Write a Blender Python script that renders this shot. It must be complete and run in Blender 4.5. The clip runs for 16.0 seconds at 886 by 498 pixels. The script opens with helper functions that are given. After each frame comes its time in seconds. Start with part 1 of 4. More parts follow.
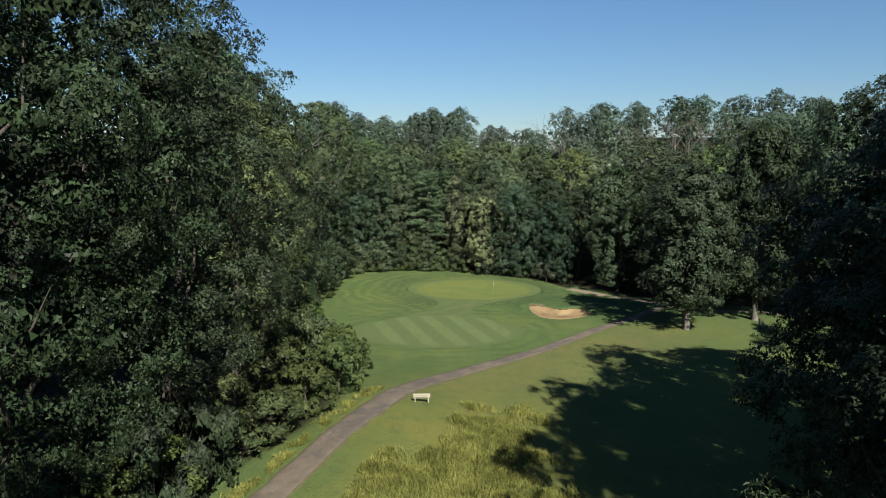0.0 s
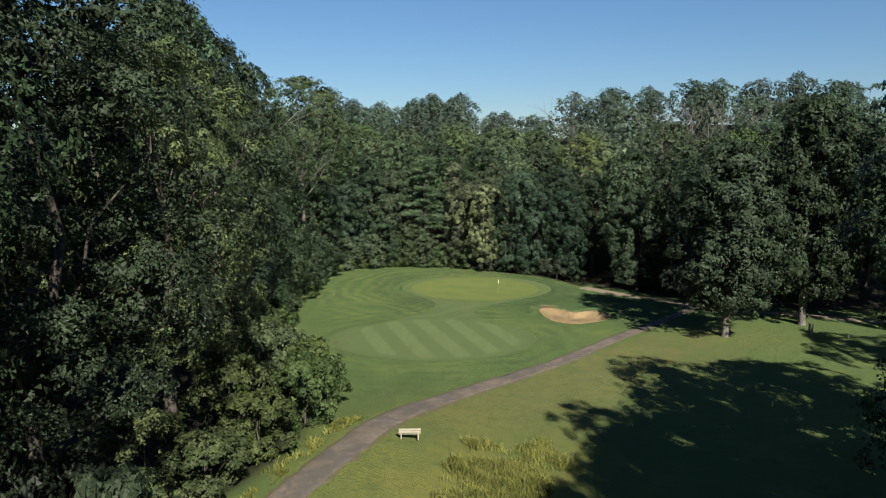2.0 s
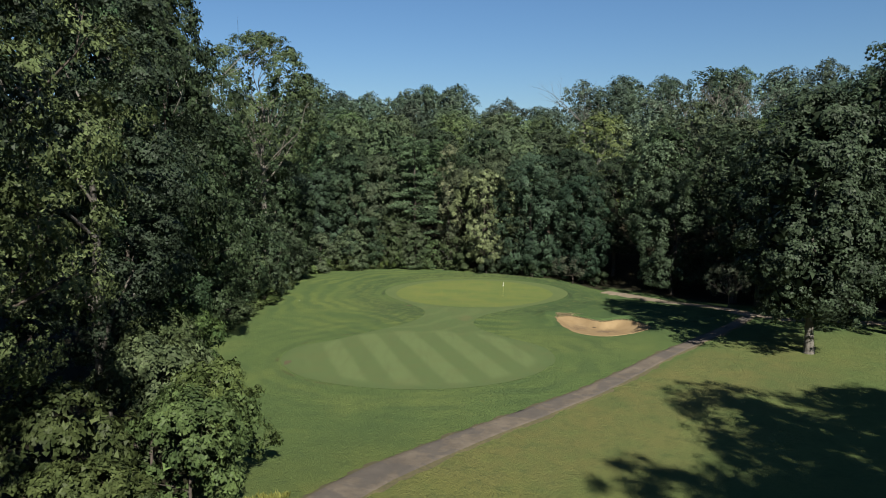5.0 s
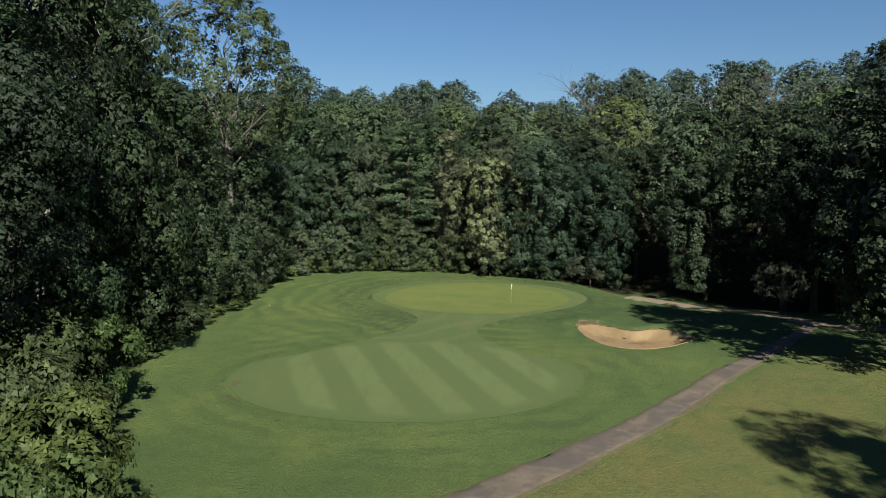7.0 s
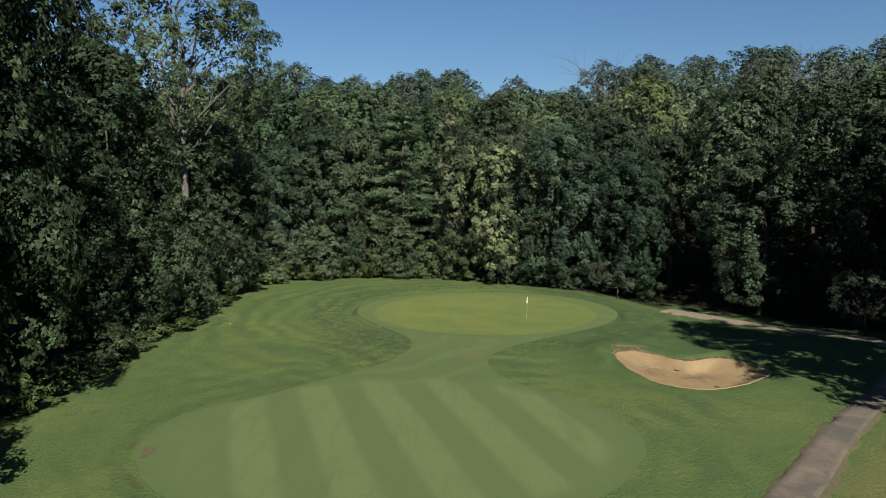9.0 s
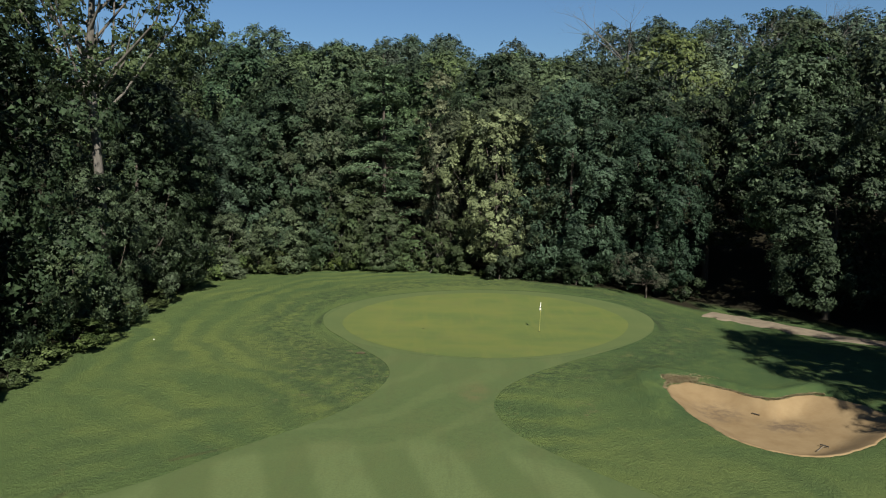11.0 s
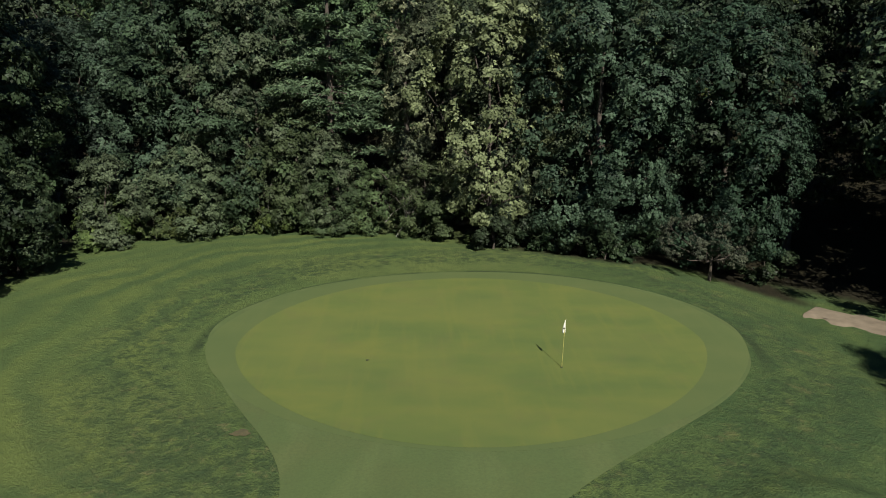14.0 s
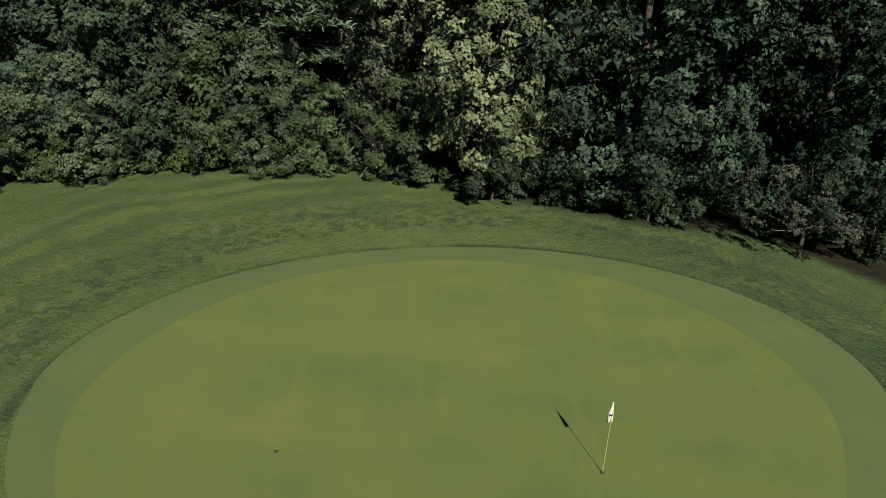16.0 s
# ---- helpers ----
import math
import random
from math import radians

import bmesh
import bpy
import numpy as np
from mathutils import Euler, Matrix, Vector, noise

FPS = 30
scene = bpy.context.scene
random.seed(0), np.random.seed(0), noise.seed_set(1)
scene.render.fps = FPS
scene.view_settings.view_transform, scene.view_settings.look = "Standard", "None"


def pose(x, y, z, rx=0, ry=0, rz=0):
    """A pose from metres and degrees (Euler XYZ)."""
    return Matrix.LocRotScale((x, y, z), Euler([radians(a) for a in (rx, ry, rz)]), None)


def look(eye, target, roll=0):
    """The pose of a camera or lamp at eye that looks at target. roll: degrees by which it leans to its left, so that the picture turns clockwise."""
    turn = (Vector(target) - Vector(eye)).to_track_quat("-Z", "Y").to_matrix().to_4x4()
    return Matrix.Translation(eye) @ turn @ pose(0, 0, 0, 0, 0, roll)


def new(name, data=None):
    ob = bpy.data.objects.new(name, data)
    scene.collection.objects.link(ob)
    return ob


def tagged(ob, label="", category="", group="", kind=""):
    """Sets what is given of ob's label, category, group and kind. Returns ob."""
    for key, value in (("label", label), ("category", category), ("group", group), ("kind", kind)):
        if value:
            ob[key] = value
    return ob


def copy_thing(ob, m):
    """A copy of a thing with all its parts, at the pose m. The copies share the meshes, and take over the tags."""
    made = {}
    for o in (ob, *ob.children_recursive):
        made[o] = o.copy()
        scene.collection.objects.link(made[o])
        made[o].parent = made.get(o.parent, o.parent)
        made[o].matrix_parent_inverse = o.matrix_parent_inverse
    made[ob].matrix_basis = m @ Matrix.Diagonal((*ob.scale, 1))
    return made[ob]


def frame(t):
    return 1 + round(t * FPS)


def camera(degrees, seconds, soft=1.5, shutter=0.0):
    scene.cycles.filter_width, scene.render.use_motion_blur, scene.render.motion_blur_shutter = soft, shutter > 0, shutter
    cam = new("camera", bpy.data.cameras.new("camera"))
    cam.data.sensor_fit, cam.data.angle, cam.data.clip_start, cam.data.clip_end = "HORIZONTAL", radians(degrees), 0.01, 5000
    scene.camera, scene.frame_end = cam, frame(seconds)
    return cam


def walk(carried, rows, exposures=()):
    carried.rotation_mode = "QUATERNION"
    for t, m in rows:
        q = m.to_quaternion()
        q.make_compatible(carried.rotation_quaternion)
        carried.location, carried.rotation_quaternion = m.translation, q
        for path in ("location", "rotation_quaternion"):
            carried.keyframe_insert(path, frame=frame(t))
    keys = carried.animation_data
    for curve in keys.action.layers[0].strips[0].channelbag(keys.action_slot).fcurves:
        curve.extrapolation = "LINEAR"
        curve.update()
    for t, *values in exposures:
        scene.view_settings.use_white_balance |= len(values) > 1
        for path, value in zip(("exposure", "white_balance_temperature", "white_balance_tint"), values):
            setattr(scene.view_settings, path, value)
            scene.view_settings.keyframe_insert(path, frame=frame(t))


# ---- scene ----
cam = camera(65.0, 16.0, soft=1.0)
METRES, EYE, TILT, LEAN, TURN = 115.0, 23.9, -7.0, 0.0, 0.0
ROWS = [
    (0.0, 0.0, 0.0, 0.0, -0.0, 0.0, 0.0),
    (0.5, 0.0009, 0.033, 0.0014, 0.06, -0.18, 0.0),
    (1.0, 0.0017, 0.0653, 0.0027, 0.12, -0.34, 0.05),
    (1.5, 0.003, 0.0976, 0.0015, 0.1, -0.41, 0.08),
    (2.0, 0.0046, 0.1278, -0.001, 0.11, -0.45, 0.05),
    (2.5, 0.0062, 0.1592, -0.0039, 0.09, -0.33, 0.06),
    (3.0, 0.0075, 0.1902, -0.0071, 0.08, -0.2, 0.11),
    (3.5, 0.0086, 0.222, -0.0106, 0.05, -0.02, 0.18),
    (4.0, 0.0099, 0.2526, -0.014, 0.01, 0.08, 0.21),
    (6.5, 0.0135, 0.4093, -0.0323, -0.03, 1.2, -0.0),
    (7.0, 0.0137, 0.4394, -0.0347, -0.1, 1.37, 0.04),
    (7.5, 0.0147, 0.4707, -0.0354, -0.04, 1.71, -0.01),
    (8.0, 0.0129, 0.5016, -0.0334, -0.03, 1.75, -0.04),
    (8.5, 0.0128, 0.5332, -0.0313, -0.06, 1.52, -0.01),
    (9.0, 0.0133, 0.564, -0.0267, -0.13, 1.26, 0.06),
    (11.5, 0.0162, 0.723, -0.0113, -1.04, -1.41, 0.22),
    (12.0, 0.0186, 0.7546, -0.0074, -1.19, -2.31, 0.31),
    (12.5, 0.0218, 0.7865, -0.0054, -1.43, -3.3, 0.37),
    (13.0, 0.0258, 0.816, -0.0022, -1.41, -4.43, 0.39),
    (13.5, 0.0284, 0.8462, -0.0003, -1.45, -5.8, 0.4),
    (14.0, 0.0316, 0.8746, 0.0045, -1.5, -7.14, 0.45),
    (14.5, 0.0344, 0.9042, 0.0083, -1.53, -8.93, 0.39),
    (15.0, 0.0373, 0.9346, 0.0112, -1.58, -11.08, 0.35),
    (15.5, 0.0409, 0.9647, 0.015, -1.54, -13.42, 0.3),
    (16.0, 0.0437, 0.9931, 0.0189, -1.51, -16.62, 0.26),
]
EXPOSURES = [(0.0, 1.34), (3.0, 1.26), (6.5, 1.18), (9.0, 1.10), (12.0, 0.99), (16.0, 0.80)]
walk(cam, [(t, pose(0, 0, EYE, TILT, LEAN, TURN) @ pose(METRES * x, METRES * y, METRES * z, 90 + pitch, roll, yaw)) for t, x, y, z, yaw, pitch, roll in ROWS], EXPOSURES)

# ---- light: clear sky, morning sun behind and to the right ----
SUN_ELEVATION, SUN_BEARING = 39.0, 162.0
sun_way = Vector((math.sin(radians(SUN_BEARING)) * math.cos(radians(SUN_ELEVATION)),
                  math.cos(radians(SUN_BEARING)) * math.cos(radians(SUN_ELEVATION)),
                  math.sin(radians(SUN_ELEVATION))))
world = bpy.data.worlds.new("world")
scene.world = world
world.use_nodes = True
wn = world.node_tree.nodes
sky = wn.new("ShaderNodeTexSky")
sky.sky_type = 'NISHITA'
sky.sun_disc = False
sky.sun_elevation, sky.sun_rotation = radians(SUN_ELEVATION), radians(SUN_BEARING)
sky.air_density, sky.dust_density, sky.ozone_density = 1.25, 0.0, 10.0
wn["Background"].inputs["Strength"].default_value = 0.038
world.node_tree.links.new(sky.outputs[0], wn["Background"].inputs["Color"])
sun_data = bpy.data.lights.new("sun", 'SUN')
sun_data.energy, sun_data.angle, sun_data.color = 5.0, radians(0.53), (1.0, 0.95, 0.86)
sun = new("sun", sun_data)
sun.matrix_world = look(sun_way * 300, (0, 0, 0))


# ---- materials ----
class Nodes:
    """Short hand for node trees."""

    def __init__(self, name):
        self.mat = bpy.data.materials.new(name)
        self.mat.use_nodes = True
        self.tree = self.mat.node_tree
        self.bsdf = self.tree.nodes["Principled BSDF"]
        self.out = self.tree.nodes["Material Output"]

    def add(self, kind, **inputs):
        n = self.tree.nodes.new(kind)
        for key, value in inputs.items():
            self.put(n.inputs[key.replace("_", " ")], value)
        return n

    def put(self, socket, value):
        if isinstance(value, bpy.types.NodeSocket):
            self.tree.links.new(value, socket)
        else:
            socket.default_value = value

    def coords(self):
        return self.add("ShaderNodeTexCoord").outputs["Object"]

    def noise(self, scale, detail=4, rough=0.55, vec=None, distort=0.0):
        n = self.add("ShaderNodeTexNoise", Scale=scale, Detail=detail, Roughness=rough, Distortion=distort)
        self.put(n.inputs["Vector"], vec if vec is not None else self.coords())
        return n.outputs["Fac"]

    def stretch(self, sx, sy, sz, turn=0.0, vec=None):
        n = self.add("ShaderNodeMapping")
        n.inputs["Scale"].default_value = (sx, sy, sz)
        n.inputs["Rotation"].default_value = (0, 0, radians(turn))
        self.put(n.inputs["Vector"], vec if vec is not None else self.coords())
        return n.outputs["Vector"]

    def ramp(self, fac, *stops):
        n = self.add("ShaderNodeValToRGB", Fac=fac)
        e = n.color_ramp.elements
        while len(e) < len(stops):
            e.new(0.5)
        for el, (at, col) in zip(e, stops):
            el.position = at
            el.color = (*col, 1) if len(col) == 3 else col
        return n.outputs["Color"]

    def mix(self, fac, a, b, blend='MIX'):
        n = self.tree.nodes.new("ShaderNodeMix")
        n.data_type, n.blend_type = 'RGBA', blend
        self.put(n.inputs[0], fac)
        for socket, v in ((n.inputs[6], a), (n.inputs[7], b)):
            self.put(socket, v if isinstance(v, bpy.types.NodeSocket) else (*v, 1))
        return n.outputs[2]

    def math(self, op, a, b=0.0, c=0.0):
        n = self.tree.nodes.new("ShaderNodeMath")
        n.operation = op
        for socket, v in zip(n.inputs, (a, b, c)):
            self.put(socket, v)
        return n.outputs[0]

    def step(self, v, lo, hi, a=0.0, b=1.0):
        n = self.tree.nodes.new("ShaderNodeMapRange")
        n.interpolation_type = 'SMOOTHSTEP'
        for socket, val in zip(n.inputs, (v, lo, hi, a, b)):
            self.put(socket, val)
        return n.outputs[0]

    def axis(self, i, vec=None):
        n = self.tree.nodes.new("ShaderNodeSeparateXYZ")
        self.put(n.inputs[0], vec if vec is not None else self.coords())
        return n.outputs[i]

    def finish(self, colour, rough=0.8, bump=None, strength=0.3, distance=0.05, spec=0.3):
        self.put(self.bsdf.inputs["Base Color"], colour if isinstance(colour, bpy.types.NodeSocket) else (*colour, 1))
        self.put(self.bsdf.inputs["Roughness"], rough)
        self.bsdf.inputs["Specular IOR Level"].default_value = spec
        if bump is not None:
            b = self.add("ShaderNodeBump", Strength=strength, Distance=distance, Height=bump)
            self.tree.links.new(b.outputs[0], self.bsdf.inputs["Normal"])
        return self.mat


def far_from(n, cx, cy, sx=1.0, sy=1.0):
    """Distance in the plan from a point, squeezed along the axes."""
    c = n.coords()
    x = n.math('MULTIPLY', n.math('SUBTRACT', n.axis(0, c), cx), sx)
    y = n.math('MULTIPLY', n.math('SUBTRACT', n.axis(1, c), cy), sy)
    return n.math('SQRT', n.math('ADD', n.math('MULTIPLY', x, x), n.math('MULTIPLY', y, y)))


def leaf_material(name, dark, light, tip, translucent=0.08, vary=1.0, gloss=0.07):
    n = Nodes(name)
    island = n.add("ShaderNodeNewGeometry").outputs["Random Per Island"]
    tree_random = n.add("ShaderNodeObjectInfo").outputs["Random"]
    patch = n.noise(0.5, 4, 0.65)
    warm = (1.05, 1.01, 1.05)
    # dark gaps and lit clumps put into the leaf colour as patches
    shadow = tuple(c * 0.78 * w for c, w in zip(dark, warm))
    lit_clump = tuple(c * 1.32 * w for c, w in zip(light, warm))
    col = n.mix(n.step(patch, 0.36, 0.64), shadow, lit_clump)
    col = n.mix(n.step(island, 0.62, 1.0, 0.0, 0.25), col, tip)
    leaf = n.math('MULTIPLY_ADD', n.math('FRACT', n.math('MULTIPLY', island, 17.0)), 0.62, 0.69)
    grey = n.add("ShaderNodeCombineColor", Red=leaf, Green=leaf, Blue=leaf)
    col = n.mix(1.0, col, grey.outputs[0], 'MULTIPLY')
    hsv = n.add("ShaderNodeHueSaturation", Color=col,
                Hue=n.math('MULTIPLY_ADD', tree_random, 0.036 * vary, 0.5 - 0.022 * vary),
                Saturation=n.math('MULTIPLY_ADD', n.math('FRACT', n.math('MULTIPLY', tree_random, 7.3)), 0.3 * vary, 1 - 0.25 * vary),
                Value=n.math('MULTIPLY_ADD', n.math('FRACT', n.math('MULTIPLY', tree_random, 13.7)), 0.62 * vary, 1 - 0.33 * vary))
    n.finish(hsv.outputs[0], 0.5, spec=gloss)
    tr = n.add("ShaderNodeBsdfTranslucent", Color=hsv.outputs[0])
    mx = n.add("ShaderNodeMixShader", Fac=translucent)
    n.tree.links.new(n.bsdf.outputs[0], mx.inputs[1])
    n.tree.links.new(tr.outputs[0], mx.inputs[2])
    n.tree.links.new(mx.outputs[0], n.out.inputs["Surface"])
    return n.mat


def make_rough_grass():
    n = Nodes("rough_grass")
    big = n.noise(0.055, 3, 0.6)
    patchy = n.noise(0.8, 5, 0.7)
    tuft = n.noise(3.4, 5, 0.78)
    fine = n.noise(11.0, 4, 0.75)
    col = n.ramp(big, (0.3, (0.046, 0.076, 0.026)), (0.52, (0.061, 0.092, 0.029)), (0.72, (0.080, 0.105, 0.033)))
    col = n.mix(n.step(n.noise(0.11, 4, 0.6), 0.5, 0.7, 0.0, 0.6), col, (0.088, 0.116, 0.034))
    # swaths left by the mower round the green
    ring = far_from(n, 5.5, 131.0, 1.0, 1.12)
    warp = n.math('MULTIPLY', n.noise(0.08, 4, 0.6), 26.0)
    wav = n.math('SINE', n.math('ADD', n.math('MULTIPLY', ring, 2.3), warp))
    side = n.math('MULTIPLY', n.step(n.axis(0), -1.0, 5.0, 1.0, 0.8), n.step(ring, 13.0, 14.5))
    side = n.math('MULTIPLY', side, n.step(ring, 24.0, 34.0, 1.0, 0.1))
    side = n.math('MULTIPLY', side, n.step(n.noise(0.14, 3), 0.35, 0.6, 0.25, 0.9))
    col = n.mix(n.math('MULTIPLY', side, n.step(wav, -0.7, 1.0, 0.0, 0.65)), col, (0.092, 0.120, 0.032))
    col = n.mix(n.math('MULTIPLY', side, n.step(wav, 0.2, -1.0, 0.0, 0.5)), col, (0.036, 0.064, 0.024))
    # bands round the fairway
    oval = far_from(n, -0.9, 98.4, 1 / 12.6, 1 / 10.3)
    bands = n.math('SINE', n.math('ADD', n.math('MULTIPLY', oval, 30.0), n.math('MULTIPLY', n.noise(0.09, 4), 16.0)))
    reach = n.math('MULTIPLY', n.step(oval, 0.98, 1.06), n.step(oval, 1.4, 1.9, 1.0, 0.0))
    reach = n.math('MULTIPLY', reach, n.step(n.noise(0.13, 3), 0.36, 0.62, 0.0, 0.5))
    col = n.mix(n.math('MULTIPLY', reach, n.step(bands, -0.3, 0.8)), col, (0.036, 0.060, 0.023))
    rim = n.math('MULTIPLY', n.step(oval, 1.0, 1.012), n.step(oval, 1.02, 1.04, 1.0, 0.0))
    col = n.mix(n.math('MULTIPLY', rim, n.math('MULTIPLY', n.step(n.axis(0), -6.0, -9.0), n.step(n.noise(0.35, 3), 0.45, 0.6, 0.0, 0.6))), col, (0.050, 0.044, 0.020))
    # lusher, deeper green between the green and the bunker
    lush = n.math('MULTIPLY', n.step(n.axis(0), 8.0, 15.0), n.step(n.axis(1), 104.0, 113.0))
    lush = n.math('MULTIPLY', lush, n.step(n.axis(1), 132.0, 142.0, 1.0, 0.4))
    col = n.mix(n.math('MULTIPLY', lush, n.step(n.noise(0.5, 6, 0.75), 0.36, 0.62, 0.2, 0.9)), col, (0.031, 0.058, 0.022))
    # coarse dark tufts beside the collar
    near_green = n.math('MULTIPLY', n.step(ring, 12.6, 13.6), n.step(ring, 15.0, 20.0, 1.0, 0.0))
    col = n.mix(n.math('MULTIPLY', near_green, n.step(n.noise(1.7, 6, 0.85), 0.45, 0.58, 0.0, 0.85)), col, (0.024, 0.042, 0.019))
    col = n.mix(n.math('MULTIPLY', near_green, n.step(n.noise(0.9, 5, 0.75), 0.55, 0.7, 0.0, 0.5)), col, (0.105, 0.100, 0.040))
    # uneven clover and tufts beside the neck of the fairway
    neck = n.step(far_from(n, -3.9, 118.5, 1 / 5.4, 1 / 9.4), 0.35, 1.1, 1.0, 0.0)
    col = n.mix(n.math('MULTIPLY', neck, n.step(n.noise(1.1, 6, 0.8, None, 0.5), 0.45, 0.6, 0.0, 0.75)), col, (0.028, 0.048, 0.021))
    curve = far_from(n, -9.5, 121.0, 1.0, 0.8)
    rows = n.math('SINE', n.math('ADD', n.math('MULTIPLY', curve, 4.4), n.math('MULTIPLY', n.noise(0.2, 3), 5.0)))
    col = n.mix(n.math('MULTIPLY', neck, n.step(rows, 0.2, 1.0, 0.0, 0.5)), col, (0.036, 0.058, 0.023))
    col = n.mix(n.math('MULTIPLY', neck, n.step(n.noise(1.3, 5, 0.8), 0.54, 0.68, 0.0, 0.8)), col, (0.108, 0.108, 0.046))
    thin = n.step(far_from(n, 9.4, 112.4, 1 / 1.3, 1 / 2.0), 0.3, 1.0, 1.0, 0.0)
    col = n.mix(n.math('MULTIPLY', thin, n.step(n.noise(1.5, 5, 0.8), 0.5, 0.66, 0.0, 0.75)), col, (0.130, 0.110, 0.055))
    # a ragged dark line where the collar ends
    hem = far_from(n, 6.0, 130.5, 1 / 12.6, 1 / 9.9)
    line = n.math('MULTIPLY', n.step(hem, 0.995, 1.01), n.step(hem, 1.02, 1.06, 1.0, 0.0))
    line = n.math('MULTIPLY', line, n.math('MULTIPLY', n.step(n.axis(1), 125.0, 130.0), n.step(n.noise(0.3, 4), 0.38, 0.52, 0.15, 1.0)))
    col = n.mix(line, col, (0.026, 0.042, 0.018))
    # drier, yellower grass on the slope by the bench
    dry = n.step(far_from(n, 3.0, 54.0, 0.75, 0.45), 3.0, 14.0, 1.0, 0.0)
    dry = n.math('MULTIPLY', dry, n.step(n.noise(0.22, 3), 0.25, 0.7, 0.4, 1.0))
    col = n.mix(n.math('MULTIPLY', dry, 0.95), col, (0.112, 0.110, 0.027))
    # worn olive strip below the path
    below = n.math('SUBTRACT', n.math('MULTIPLY', n.axis(0), 0.72), n.math('MULTIPLY', n.axis(1), 0.69))
    strip = n.math('MULTIPLY', n.step(below, -51.5, -49.8), n.step(below, -47.0, -33.0, 1.0, 0.15))
    strip = n.math('MULTIPLY', strip, n.math('MULTIPLY', n.step(n.axis(1), 60.0, 76.0), n.step(n.axis(1), 92.0, 112.0, 1.0, 0.0)))
    col = n.mix(n.math('MULTIPLY', strip, n.step(n.noise(0.3, 4, 0.65), 0.3, 0.65, 0.35, 0.95)), col, (0.102, 0.098, 0.034))
    # patches and tufts
    col = n.mix(n.step(patchy, 0.48, 0.68, 0, 0.42), col, (0.038, 0.058, 0.021))
    col = n.mix(n.step(patchy, 0.42, 0.28, 0, 0.35), col, (0.098, 0.105, 0.036))
    col = n.mix(n.step(tuft, 0.5, 0.66, 0, 0.32), col, (0.030, 0.047, 0.017))
    col = n.mix(n.step(fine, 0.5, 0.7, 0, 0.35), col, (0.095, 0.112, 0.037))
    litter_shade = n.add("ShaderNodeAttribute")
    litter_shade.attribute_name = "litter_shade"
    # fallen-leaf tones, darkened to stand in for shade under the trees
    shaded_floor = n.ramp(n.noise(2.2, 5, 0.7), (0.3, (0.010, 0.009, 0.005)), (0.6, (0.018, 0.016, 0.008)), (0.8, (0.016, 0.024, 0.008)))
    col = n.mix(litter_shade.outputs["Fac"], col, shaded_floor)
    return n.finish(col, 0.92, n.math('ADD', fine, n.math('MULTIPLY', tuft, 2.0)), 0.7, 0.1, 0.12)


def make_fairway():
    n = Nodes("fairway_turf")
    x, y = n.axis(0), n.axis(1)
    # stripes of the mower, leaning a little from the line of play
    across = n.math('ADD', n.math('MULTIPLY', x, 0.956), n.math('MULTIPLY', y, 0.292))
    across = n.math('ADD', across, n.math('MULTIPLY', n.noise(0.3, 2), 0.4))
    band = n.math('SINE', n.math('MULTIPLY', n.math('SUBTRACT', across, 0.3), math.pi / 1.98))
    inside = n.step(far_from(n, -0.5, 99.0, 1 / 11.2, 1 / 10.2), 0.88, 1.0, 1.0, 0.0)
    band = n.math('MULTIPLY', n.step(band, -0.5, 0.5), inside)
    col = n.mix(band, (0.062, 0.088, 0.030), (0.082, 0.110, 0.040))
    ragged = n.math('ADD', far_from(n, -0.9, 98.4, 1 / 12.6, 1 / 10.3), n.math('MULTIPLY', n.noise(0.5, 4, 0.7), 0.16))
    rim = n.math('MULTIPLY', n.step(ragged, 0.96, 1.06), n.step(y, 118.0, 112.0))
    coarse = n.mix(n.step(n.noise(2.6, 5, 0.78), 0.46, 0.62), (0.054, 0.083, 0.027), (0.036, 0.056, 0.020))
    col = n.mix(n.math('MULTIPLY', rim, 0.4), col, coarse)
    worn = n.step(far_from(n, 3.9, 114.8, 1 / 1.1, 1 / 2.4), 0.2, 1.0, 1.0, 0.0)
    col = n.mix(n.math('MULTIPLY', worn, n.step(n.noise(0.9, 4), 0.35, 0.65, 0.15, 0.7)), col, (0.105, 0.088, 0.038))
    curl = n.math('SINE', n.math('ADD', n.math('MULTIPLY', far_from(n, -9.0, 124.0), 1.9), n.math('MULTIPLY', n.noise(0.15, 3), 9.0)))
    col = n.mix(n.math('MULTIPLY', n.step(y, 105.0, 109.0), n.step(curl, 0.2, 1.0, 0.0, 0.45)), col, (0.082, 0.108, 0.038))
    streak = n.noise(0.5, 4, 0.7, n.stretch(2.2, 0.25, 1, -12))
    col = n.mix(n.step(streak, 0.45, 0.7, 0, 0.4), col, (0.058, 0.076, 0.028))
    col = n.mix(n.step(n.noise(0.35, 4, 0.65), 0.4, 0.75, 0, 0.35), col, (0.076, 0.083, 0.030))
    col = n.mix(n.step(n.noise(9.0, 3, 0.7), 0.35, 0.7, 0, 0.3), col, (0.040, 0.057, 0.022))
    return n.finish(col, 0.85, n.noise(14.0, 3), 0.25, 0.03, 0.2)


